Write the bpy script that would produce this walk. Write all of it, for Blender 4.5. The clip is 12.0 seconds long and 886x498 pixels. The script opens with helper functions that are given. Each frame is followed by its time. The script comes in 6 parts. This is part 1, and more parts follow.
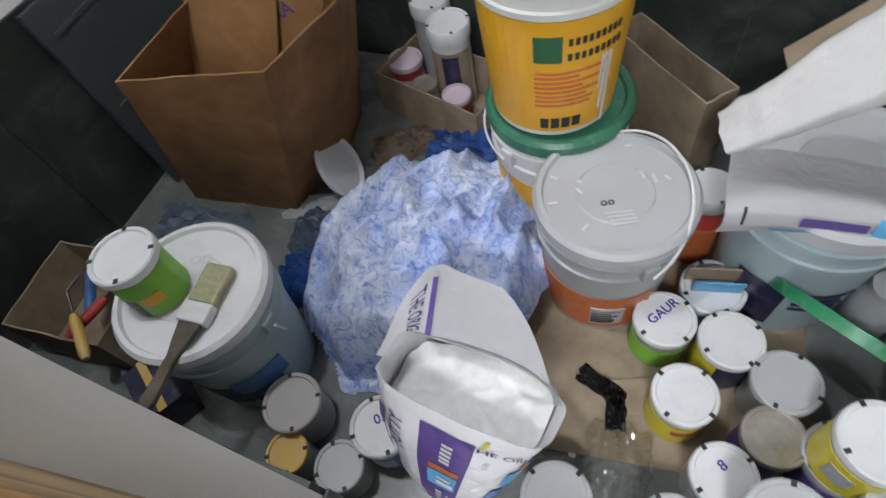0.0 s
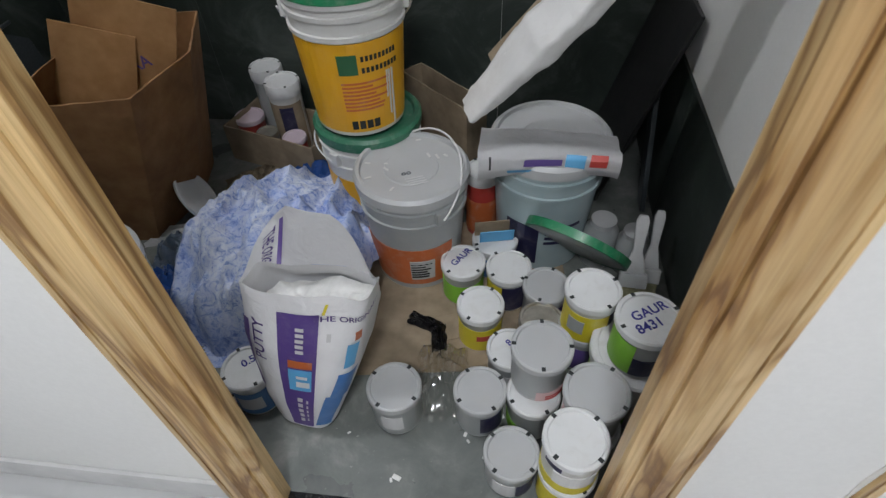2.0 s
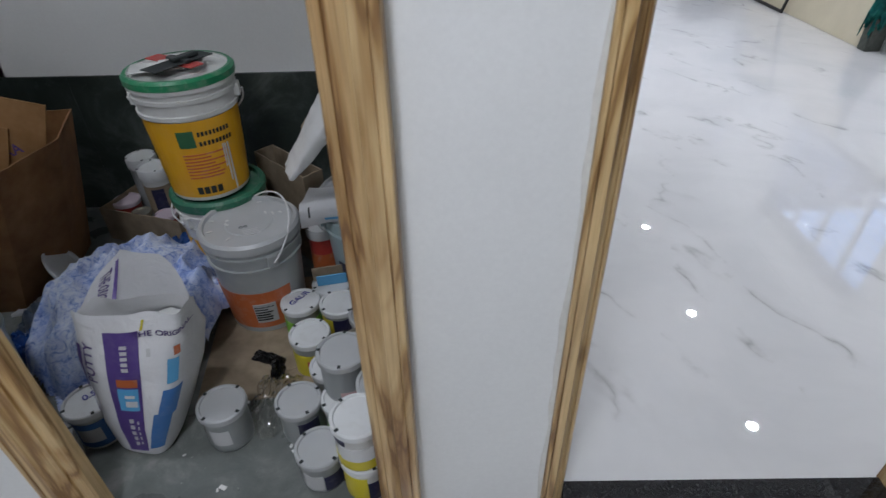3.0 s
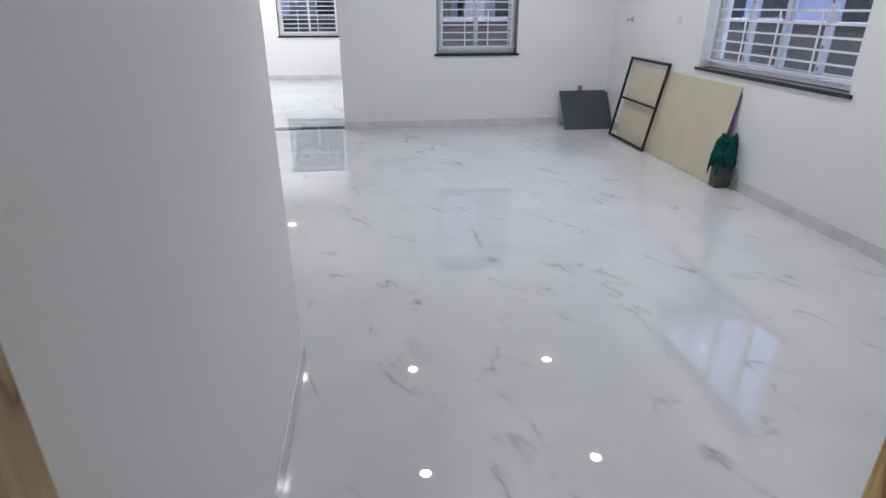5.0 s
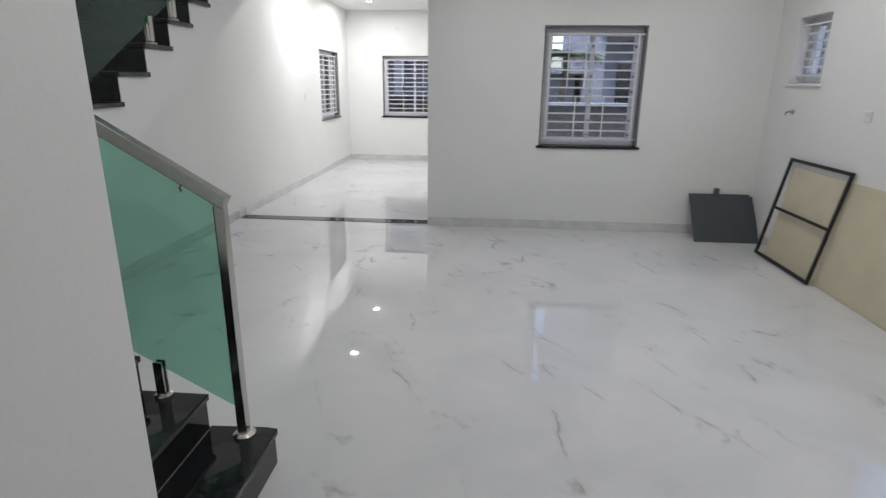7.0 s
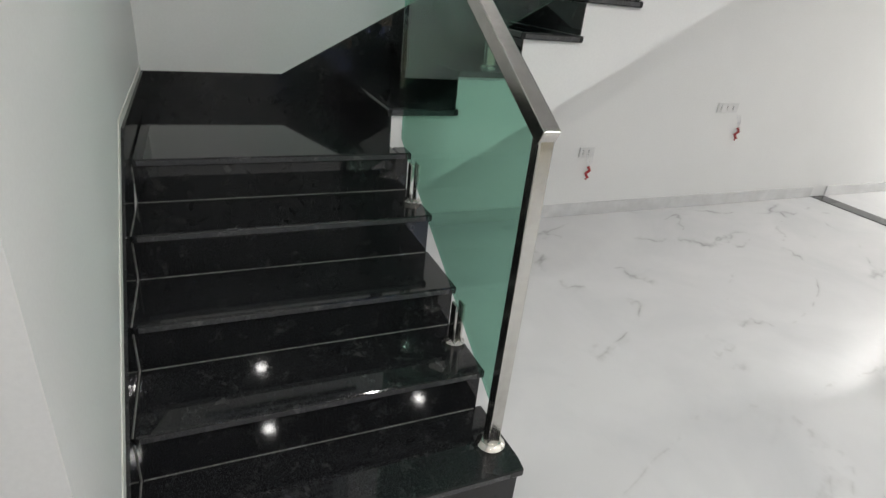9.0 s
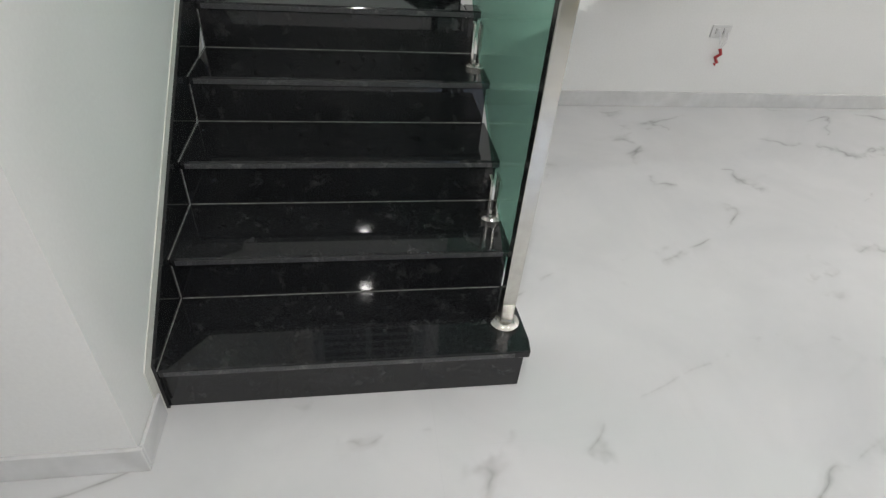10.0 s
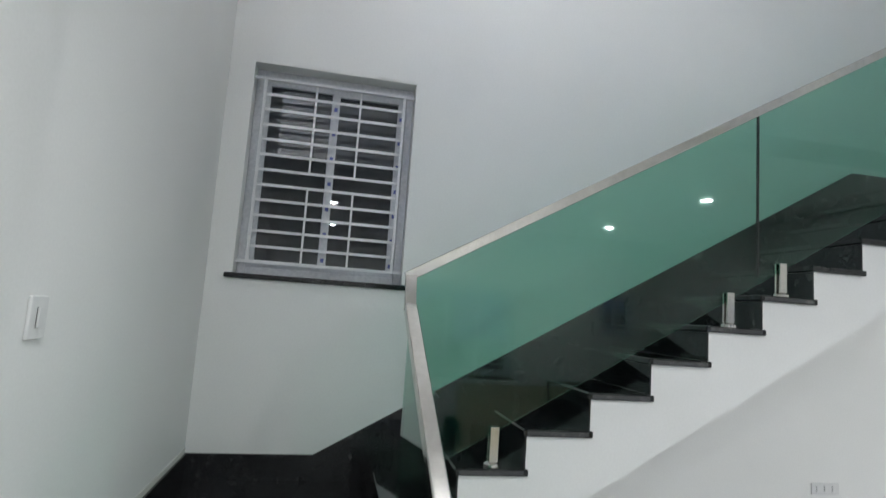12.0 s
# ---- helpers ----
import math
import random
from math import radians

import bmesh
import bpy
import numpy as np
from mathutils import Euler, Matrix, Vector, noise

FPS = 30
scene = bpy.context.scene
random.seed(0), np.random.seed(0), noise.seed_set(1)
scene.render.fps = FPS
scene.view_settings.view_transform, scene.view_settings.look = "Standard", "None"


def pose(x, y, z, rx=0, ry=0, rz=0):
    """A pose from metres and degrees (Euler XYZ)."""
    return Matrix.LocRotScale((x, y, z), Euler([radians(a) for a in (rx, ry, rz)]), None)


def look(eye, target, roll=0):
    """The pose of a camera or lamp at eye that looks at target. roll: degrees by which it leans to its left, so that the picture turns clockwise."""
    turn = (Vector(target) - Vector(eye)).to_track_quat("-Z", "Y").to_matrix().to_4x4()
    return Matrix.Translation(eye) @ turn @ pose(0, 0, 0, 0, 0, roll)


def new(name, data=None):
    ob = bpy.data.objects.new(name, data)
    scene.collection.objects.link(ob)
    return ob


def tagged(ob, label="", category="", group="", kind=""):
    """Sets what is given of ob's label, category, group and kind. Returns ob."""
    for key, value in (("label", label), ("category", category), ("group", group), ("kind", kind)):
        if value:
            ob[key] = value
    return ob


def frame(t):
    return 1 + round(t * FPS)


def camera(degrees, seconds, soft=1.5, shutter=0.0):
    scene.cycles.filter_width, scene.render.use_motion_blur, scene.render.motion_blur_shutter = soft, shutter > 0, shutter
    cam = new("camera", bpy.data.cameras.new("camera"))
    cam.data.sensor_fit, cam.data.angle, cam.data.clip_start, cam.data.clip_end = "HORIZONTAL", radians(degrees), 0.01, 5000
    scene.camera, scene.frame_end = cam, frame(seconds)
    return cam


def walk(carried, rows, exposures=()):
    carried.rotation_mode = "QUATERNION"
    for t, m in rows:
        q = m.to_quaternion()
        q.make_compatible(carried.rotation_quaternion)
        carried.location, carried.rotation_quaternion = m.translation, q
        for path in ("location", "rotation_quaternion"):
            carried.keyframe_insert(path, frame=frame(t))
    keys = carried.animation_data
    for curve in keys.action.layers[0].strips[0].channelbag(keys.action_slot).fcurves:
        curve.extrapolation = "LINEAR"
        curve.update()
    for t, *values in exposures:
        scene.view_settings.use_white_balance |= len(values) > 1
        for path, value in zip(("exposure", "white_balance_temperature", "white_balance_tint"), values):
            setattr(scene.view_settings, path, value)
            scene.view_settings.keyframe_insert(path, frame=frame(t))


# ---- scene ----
# ---- camera and walk ----
cam = camera(77.3, 12.0, soft=1.35, shutter=0.15)
PATH = [
    (0, (-0.989, -1.822, 1.491), (-1.603, -0.898, -0.173), -15.6),
    (0.5, (-0.884, -1.865, 1.475), (-1.252, -0.984, -0.282), -14.2),
    (1, (-0.804, -1.935, 1.532), (-1.102, -0.862, -0.129), -6.6),
    (1.2, (-0.796, -1.983, 1.554), (-1.084, -0.849, -0.069), -4.5),
    (1.5, (-0.795, -2.124, 1.558), (-1.076, -0.891, 0.008), -3.5),
    (2, (-0.736, -2.38, 1.558), (-0.945, -1.025, 0.101), -2.8),
    (2.2, (-0.684, -2.485, 1.556), (-0.867, -1.053, 0.160), -1.8),
    (2.5, (-0.513, -2.655, 1.575), (-0.678, -1.164, 0.252), -1.3),
    (2.7, (-0.421, -2.762, 1.587), (-0.532, -1.202, 0.34), -1.2),
    (4.3, (0.283, -2.726, 1.544), (0.485, -1.046, 0.479), -0.1),
    (4.5, (0.316, -2.615, 1.54), (0.532, -0.901, 0.532), 0.2),
    (5, (0.394, -2.275, 1.566), (0.617, -0.457, 0.763), -0.0),
    (5.5, (0.492, -1.97, 1.588), (0.672, -0.114, 0.865), 0.9),
    (6, (0.542, -1.646, 1.645), (0.716, 0.247, 1.024), 0.6),
    (6.5, (0.612, -1.322, 1.667), (0.759, 0.58, 1.066), -0.1),
    (7, (0.709, -0.965, 1.653), (0.554, 0.944, 1.079), 0.6),
    (7.5, (0.737, -0.586, 1.619), (0.105, 1.212, 1.013), 1.5),
    (7.7, (0.788, -0.456, 1.616), (-0.07, 1.243, 1.001), 1.4),
    (9.3, (0.851, 0.416, 1.506), (-0.791, 0.95, 0.496), 6.3),
    (9.5, (0.865, 0.51, 1.491), (-0.748, 0.907, 0.377), 5.8),
    (10, (0.898, 0.597, 1.464), (-0.643, 0.884, 0.221), 5.1),
    (10.5, (0.891, 0.627, 1.546), (-0.857, 0.919, 0.619), 3.5),
    (11, (0.914, 0.636, 1.679), (-0.986, 0.929, 1.126), 3.4),
    (11.3, (0.931, 0.64, 1.716), (-1.019, 0.947, 1.39), 3.4),
    (11.5, (0.944, 0.648, 1.766), (-1.021, 0.973, 1.591), 3.8),
    (12, (0.954, 0.72, 1.845), (-0.997, 1.093, 2.072), 4.0),
]
EXPOSURES = [(0.0, 3.8, 6450, 14), (1.5, 3.83, 6450, 13), (2.0, 3.22, 6500, 13), (2.5, 2.9, 6200, 14), (2.7, 2.8, 6150, 14), (4.3, 2.50, 6350, 15), (5.0, 2.33, 6300, 15), (5.5, 2.03, 6300, 15), (6.5, 1.97, 6650, 13), (7.7, 2.09, 6650, 12), (9.3, 2.75, 6900, 11), (11.0, 2.78, 6650, 10), (12.0, 2.66, 6450, 8)]
walk(cam, [(t, look(eye, target, roll)) for t, eye, target, roll in PATH], exposures=EXPOSURES)

# ---- world and lights ----
world = bpy.data.worlds.new("world")
scene.world = world
world.use_nodes = True
wn = world.node_tree
sky = wn.nodes.new("ShaderNodeTexSky")
sky.sky_type, sky.sun_disc = "NISHITA", False
sky.dust_density, sky.ozone_density = 3.0, 2.5
sky.sun_elevation, sky.sun_rotation = radians(70), radians(219)
wn.links.new(sky.outputs[0], wn.nodes["Background"].inputs[0])
wn.nodes["Background"].inputs[1].default_value = 0.15
sun = new("sun", bpy.data.lights.new("sun", "SUN"))
sun.data.energy, sun.data.angle, sun.data.color = 1.5, radians(14), (1.0, 0.95, 0.9)
sun.matrix_world = look((-7.7, -9.6, 33.8), (0, 0, 0))

HALL_LAMPS = [(x, y) for y in (0.62, 2.25, 4.15) for x in (0.76, 2.68)]
BACK_LAMPS = [(x, y) for y in (8.02, 10.08) for x in (-1.62,)]
OTHER_LAMPS = [(-0.75, -3.3), (-1.75, -1.48)]


def lamp(x, y, z, watts, size=0.10, color=(0.96, 0.98, 1.0)):
    ob = new("downlight_glow", bpy.data.lights.new("downlight_glow", "AREA"))
    ob.data.shape, ob.data.size, ob.data.energy, ob.data.color = "DISK", size, watts, color
    ob.location = (x, y, z - 0.016)
    return ob


HALL_H = 3.1
for x, y in HALL_LAMPS:
    lamp(x, y, HALL_H, 2.45)
for x, y in BACK_LAMPS:
    lamp(x, y, HALL_H, 9.8)
for (x, y), watts in zip(OTHER_LAMPS, (6.3, 1.62)):
    lamp(x, y, 3.0, watts, 0.5 if watts > 4 else 0.10, color=(0.92, 0.965, 1.0))
# unseen lamp, added to brighten the wall above the stairs
lamp(-0.8, 2.0, 5.9, 3.7)


# ---- materials ----
def material(name, color, rough=0.5, metal=0.0, spec=0.5):
    m = bpy.data.materials.new(name)
    m.use_nodes = True
    b = m.node_tree.nodes["Principled BSDF"]
    b.inputs["Base Color"].default_value = (*color, 1)
    b.inputs["Roughness"].default_value, b.inputs["Metallic"].default_value = rough, metal
    b.inputs["Specular IOR Level"].default_value = spec
    return m


def node(m, kind, **sets):
    n = m.node_tree.nodes.new(kind)
    for key, value in sets.items():
        n.inputs[key.replace("_", " ")].default_value = value
    return n


def link(m, a, b):
    m.node_tree.links.new(a, b)


def ramp(m, source, stops):
    n = node(m, "ShaderNodeValToRGB")
    e = n.color_ramp.elements
    while len(e) < len(stops):
        e.new(0.5)
    for k, (at, c) in enumerate(stops):
        e[k].position, e[k].color = at, (*c, 1)
    link(m, source, n.inputs[0])
    return n.outputs[0]


def coords(m, scale=(1, 1, 1), turn=(0, 0, 0), random_shift=False, space="Object"):
    c, p = node(m, "ShaderNodeTexCoord"), node(m, "ShaderNodeMapping")
    p.inputs["Scale"].default_value, p.inputs["Rotation"].default_value = scale, [radians(a) for a in turn]
    if space == "World":
        g = node(m, "ShaderNodeNewGeometry")
        out = g.outputs["Position"]
    else:
        out = c.outputs[space]
    if random_shift:
        info, mul, add = node(m, "ShaderNodeObjectInfo"), node(m, "ShaderNodeMath"), node(m, "ShaderNodeVectorMath")
        mul.operation, add.operation = "MULTIPLY", "ADD"
        mul.inputs[1].default_value = 37.0
        link(m, info.outputs["Random"], mul.inputs[0])
        link(m, out, add.inputs[0])
        link(m, mul.outputs[0], add.inputs[1])
        out = add.outputs[0]
    link(m, out, p.inputs[0])
    return p.outputs[0]


def noisy(m, vec, scale, detail=4, rough=0.5, warp=0.0):
    n = node(m, "ShaderNodeTexNoise", Scale=scale, Detail=detail, Roughness=rough, Distortion=warp)
    link(m, vec, n.inputs["Vector"])
    return n.outputs["Fac"]


def bump(m, height, strength=0.2, distance=0.002):
    n = node(m, "ShaderNodeBump", Strength=strength, Distance=distance)
    link(m, height, n.inputs["Height"])
    link(m, n.outputs[0], m.node_tree.nodes["Principled BSDF"].inputs["Normal"])


def set_color(m, out):
    link(m, out, m.node_tree.nodes["Principled BSDF"].inputs["Base Color"])


def set_rough(m, source, lo, hi):
    n = node(m, "ShaderNodeMapRange")
    n.inputs["To Min"].default_value, n.inputs["To Max"].default_value = lo, hi
    link(m, source, n.inputs[0])
    link(m, n.outputs[0], m.node_tree.nodes["Principled BSDF"].inputs["Roughness"])


def mix(m, fac, a, b, mode="MIX"):
    n = m.node_tree.nodes.new("ShaderNodeMix")
    n.data_type, n.blend_type = "RGBA", mode
    for slot, v in ((0, fac), (6, a), (7, b)):
        if isinstance(v, (int, float)):
            n.inputs[slot].default_value = v
        elif isinstance(v, tuple):
            n.inputs[slot].default_value = (*v, 1)
        else:
            link(m, v, n.inputs[slot])
    return n.outputs[2]


def speckled(name, dark, light, scale, rough=0.5, lo=0.35, hi=0.7, relief=0.0, big=1.6, tint=0.12, metal=0.0):
    """A surface with grain at one scale and soft blotches at another."""
    m = material(name, dark, rough, metal)
    v = coords(m, space="World")
    grain = ramp(m, noisy(m, v, scale, 5, 0.6), [(lo, dark), (hi, light)])
    blotch = ramp(m, noisy(m, v, big, 4, 0.6), [(0.3, tuple([1 - tint] * 3)), (0.7, (1, 1, 1))])
    set_color(m, mix(m, 1.0, grain, blotch, "MULTIPLY"))
    set_rough(m, noisy(m, v, big * 3, 4), rough * 0.8, rough * 1.2)
    if relief:
        bump(m, noisy(m, v, scale * 0.7, 4), relief, 0.002)
    return m


WALL = speckled("wall_paint", (0.77, 0.77, 0.755), (0.80, 0.80, 0.785), 90, 0.55, relief=0.12, big=0.9, tint=0.05)
CEIL = speckled("ceiling_paint", (0.80, 0.80, 0.79), (0.82, 0.82, 0.81), 60, 0.7, big=0.8, tint=0.03)
SKIRT_EDGE = speckled("filler_putty", (0.70, 0.685, 0.64), (0.78, 0.765, 0.72), 60, 0.7, tint=0.2)


def marble_material(name):
    m = material(name, (0.78, 0.78, 0.79), 0.045, spec=0.85)
    v = coords(m, space="World")
    turned, pulled = node(m, "ShaderNodeMapping"), node(m, "ShaderNodeMapping")
    turned.inputs["Rotation"].default_value = (0, 0, radians(64))
    pulled.inputs["Scale"].default_value = (0.62, 1.6, 1)
    link(m, v, turned.inputs[0])
    link(m, turned.outputs[0], pulled.inputs[0])
    tv = pulled.outputs[0]
    still = node(m, "ShaderNodeMapping")
    still.inputs["Rotation"].default_value = (0, 0, radians(64))
    link(m, coords(m, space="World"), still.inputs[0])
    cloud = noisy(m, still.outputs[0], 1.3, 5, 0.6, 0.6)
    ridged = node(m, "ShaderNodeMath")
    ridged.operation = "SUBTRACT"
    ridged.inputs[1].default_value = 0.5
    link(m, noisy(m, tv, 1.15, 4, 0.45, 0.15), ridged.inputs[0])
    absval = node(m, "ShaderNodeMath")
    absval.operation = "ABSOLUTE"
    link(m, ridged.outputs[0], absval.inputs[0])
    vein = ramp(m, absval.outputs[0], [(0.0, (1, 1, 1)), (0.004, (0.6, 0.6, 0.6)), (0.012, (0.16, 0.16, 0.16)), (0.034, (0, 0, 0))])
    patch = ramp(m, noisy(m, v, 3.0, 4, 0.6), [(0.50, (0, 0, 0)), (0.66, (1, 1, 1))])
    streak = mix(m, 1.0, vein, patch, "MULTIPLY")
    base = ramp(m, cloud, [(0.3, (0.57, 0.575, 0.58)), (0.6, (0.645, 0.645, 0.645))])
    set_color(m, mix(m, streak, base, (0.33, 0.325, 0.32)))
    set_rough(m, noisy(m, v, 5, 4), 0.004, 0.014)
    return m


MARBLE = marble_material("polished_white_marble")
BASE_MARBLE = speckled("skirting_marble", (0.60, 0.60, 0.595), (0.72, 0.72, 0.715), 6, 0.18, big=2.5, tint=0.12)


def granite_material(name, dark, fleck, rough, dusty):
    m = material(name, dark, rough)
    v = coords(m, space="World")
    grain = ramp(m, noisy(m, v, 260, 3, 0.7), [(0.45, dark), (0.75, fleck)])
    dust = ramp(m, noisy(m, v, 17, 8, 0.72, 0.3), [(0.55, (0, 0, 0)), (0.8, (dusty, dusty, dusty))])
    set_color(m, mix(m, dust, grain, (0.25, 0.25, 0.24)))
    set_rough(m, noisy(m, v, 7, 5), rough * 0.7, rough * 1.6)
    return m


BLACK = granite_material("black_granite", (0.006, 0.006, 0.007), (0.034, 0.037, 0.039), 0.042, 0.20)
SILL_GREY = speckled("grey_granite", (0.10, 0.10, 0.10), (0.34, 0.34, 0.33), 220, 0.3, tint=0.2)


def green_stone():
    m = material("dark_green_slate", (0.03, 0.04, 0.037), 0.35)
    v = coords(m, space="World")
    cloud = ramp(m, noisy(m, v, 3.2, 7, 0.68, 0.8), [(0.28, (0.009, 0.014, 0.012)), (0.52, (0.029, 0.038, 0.033)), (0.75, (0.10, 0.115, 0.105))])
    thin = ramp(m, noisy(m, v, 11, 8, 0.7, 1.5), [(0.60, (0, 0, 0)), (0.68, (0.25, 0.25, 0.25))])
    set_color(m, mix(m, thin, cloud, (0.12, 0.135, 0.125)))
    set_rough(m, noisy(m, v, 6, 5), 0.28, 0.5)
    return m


GREEN_STONE = green_stone()


def dusty_floor():
    m = material("dusty_grey_stone_floor", (0.2, 0.2, 0.2), 0.4)
    v = coords(m, space="World")
    base = ramp(m, noisy(m, v, 5, 7, 0.65, 0.4), [(0.3, (0.085, 0.095, 0.09)), (0.55, (0.155, 0.168, 0.158)), (0.78, (0.31, 0.31, 0.29))])
    specks = ramp(m, noisy(m, v, 55, 5, 0.7), [(0.66, (0, 0, 0)), (0.72, (0.8, 0.8, 0.8))])
    set_color(m, mix(m, specks, base, (0.55, 0.54, 0.5)))
    set_rough(m, noisy(m, v, 5, 5), 0.12, 0.5)
    return m


STORE_FLOOR = dusty_floor()


def wood_material(name, dark, mid, light, along=2, rough=0.36):
    m = material(name, mid, rough)
    scale = [4.0, 4.0, 4.0]
    scale[along] = 0.42
    v = coords(m, tuple(scale), space="World")
    rings = noisy(m, v, 2.6, 4, 0.5, 1.1)
    times, wave, half = node(m, "ShaderNodeMath"), node(m, "ShaderNodeMath"), node(m, "ShaderNodeMapRange")
    times.operation, wave.operation = "MULTIPLY", "SINE"
    times.inputs[1].default_value = 24.0
    half.inputs["From Min"].default_value = -1
    link(m, rings, times.inputs[0])
    link(m, times.outputs[0], wave.inputs[0])
    link(m, wave.outputs[0], half.inputs[0])
    col = ramp(m, half.outputs[0], [(0.0, dark), (0.16, mid), (0.6, light), (1.0, tuple(1.12 * c for c in light))])
    # broad pale and brown stretches along the grain
    wide = [3.0, 3.0, 3.0]
    wide[along] = 0.7
    tone = ramp(m, noisy(m, coords(m, tuple(wide), space="World"), 2.0, 3, 0.5), [(0.32, (0.66, 0.58, 0.50)), (0.5, (1, 1, 1)), (0.7, (1.10, 1.08, 1.02))])
    fine = [90.0, 90.0, 90.0]
    fine[along] = 1.6
    pores = ramp(m, noisy(m, coords(m, tuple(fine), space="World"), 3, 4, 0.6), [(0.34, (0.82, 0.78, 0.72)), (0.58, (1, 1, 1))])
    # a few dark knots
    spot = [5.0, 5.0, 5.0]
    spot[along] = 2.6
    cells = node(m, "ShaderNodeTexVoronoi", Scale=1.0)
    link(m, coords(m, tuple(spot), space="World"), cells.inputs["Vector"])
    knot = ramp(m, cells.outputs["Distance"], [(0.03, (0.32, 0.24, 0.16)), (0.12, (0.85, 0.8, 0.75)), (0.2, (1, 1, 1))])
    both = mix(m, 1.0, mix(m, 1.0, col, tone, "MULTIPLY"), mix(m, 1.0, pores, knot, "MULTIPLY"), "MULTIPLY")
    set_color(m, both)
    set_rough(m, noisy(m, v, 6, 4), rough * 0.75, rough * 1.4)
    bump(m, rings, 0.08, 0.001)
    return m


WOOD = wood_material("oiled_teak", (0.27, 0.15, 0.055), (0.47, 0.30, 0.125), (0.58, 0.415, 0.21))
STEEL = speckled("polished_steel", (0.62, 0.60, 0.56), (0.70, 0.68, 0.64), 30, 0.16, metal=1.0)
GRILLE = speckled("white_enamel", (0.74, 0.74, 0.76), (0.80, 0.80, 0.81), 40, 0.35)
ALU = speckled("white_window_profile", (0.55, 0.56, 0.60), (0.68, 0.69, 0.72), 50, 0.4)
BLUE_TAPE = material("blue_print", (0.10, 0.12, 0.35), 0.5)
RUBBER = speckled("black_gasket", (0.008, 0.008, 0.008), (0.02, 0.02, 0.02), 60, 0.5)


def glass_material(name, tint, gloss=0.03, least=0.045):
    m = bpy.data.materials.new(name)
    m.use_nodes = True
    t = m.node_tree
    t.nodes.remove(t.nodes["Principled BSDF"])
    clear, shine, both, fr = node(m, "ShaderNodeBsdfTransparent"), node(m, "ShaderNodeBsdfGlossy"), node(m, "ShaderNodeMixShader"), node(m, "ShaderNodeLayerWeight")
    clear.inputs[0].default_value = (*tint, 1)
    shine.inputs["Roughness"].default_value = gloss
    steep, lift = node(m, "ShaderNodeMath"), node(m, "ShaderNodeMapRange")
    steep.operation = "POWER"
    steep.inputs[1].default_value = 4.0
    lift.inputs["To Min"].default_value, lift.inputs["To Max"].default_value = least, 0.9
    link(m, fr.outputs["Facing"], steep.inputs[0])
    link(m, steep.outputs[0], lift.inputs[0])
    link(m, lift.outputs[0], both.inputs[0])
    link(m, clear.outputs[0], both.inputs[1])
    link(m, shine.outputs[0], both.inputs[2])
    link(m, both.outputs[0], t.nodes["Material Output"].inputs[0])
    return m


GREEN_GLASS = glass_material("green_tinted_glass", (0.59, 0.81, 0.73))
CLEAR_GLASS = glass_material("window_glass", (0.90, 0.93, 0.95), 0.01)


def glow(name, color, strength):
    m = bpy.data.materials.new(name)
    m.use_nodes = True
    b = m.node_tree.nodes["Principled BSDF"]
    b.inputs["Emission Color"].default_value, b.inputs["Emission Strength"].default_value = (*color, 1), strength
    return m


WORN = granite_material("worn_granite_edge", (0.03, 0.03, 0.033), (0.12, 0.12, 0.125), 0.35, 1.0)
GROUT = speckled("pale_grout", (0.16, 0.16, 0.15), (0.34, 0.34, 0.32), 60, 0.8, tint=0.4, big=8)
LAMP_FACE = glow("lamp_diffuser", (1.0, 0.98, 0.95), 6)


# ---- building helpers ----
def box(bm, x0, x1, y0, y1, z0, z1):
    v = [bm.verts.new((x, y, z)) for z in (z0, z1) for x, y in ((x0, y0), (x1, y0), (x1, y1), (x0, y1))]
    for f in ((3, 2, 1, 0), (4, 5, 6, 7), (0, 1, 5, 4), (1, 2, 6, 5), (2, 3, 7, 6), (3, 0, 4, 7)):
        bm.faces.new([v[i] for i in f])
    return bm


def boxes(*dims):
    bm = bmesh.new()
    for d in dims:
        box(bm, *d)
    return bm


def bevelled(bm, width=0.003, segments=2):
    bmesh.ops.bevel(bm, geom=bm.edges[:], offset=width, segments=segments, affect="EDGES", profile=0.5)
    return bm


def prism(points, axis, a, b):
    """A flat outline pushed from a to b along an axis."""
    bm = bmesh.new()

    def at(p, d):
        q = list(p)
        q.insert(axis, d)
        return q
    lo, hi = [bm.verts.new(at(p, a)) for p in points], [bm.verts.new(at(p, b)) for p in points]
    n = len(points)
    bm.faces.new(lo)
    bm.faces.new(hi[::-1])
    for i in range(n):
        bm.faces.new((lo[i], hi[i], hi[(i + 1) % n], lo[(i + 1) % n]))
    bmesh.ops.recalc_face_normals(bm, faces=bm.faces[:])
    return bm


def lathe(profile, steps=32, cap=True):
    """A turned shape about z from (radius, height) pairs."""
    bm = bmesh.new()
    rings = []
    for r, z in profile:
        rings.append([bm.verts.new((r * math.cos(2 * math.pi * k / steps), r * math.sin(2 * math.pi * k / steps), z)) for k in range(steps)])
    for a, b in zip(rings, rings[1:]):
        for k in range(steps):
            bm.faces.new((a[k], a[(k + 1) % steps], b[(k + 1) % steps], b[k]))
    if cap:
        bm.faces.new(rings[0][::-1])
        bm.faces.new(rings[-1])
    bmesh.ops.recalc_face_normals(bm, faces=bm.faces[:])
    return bm


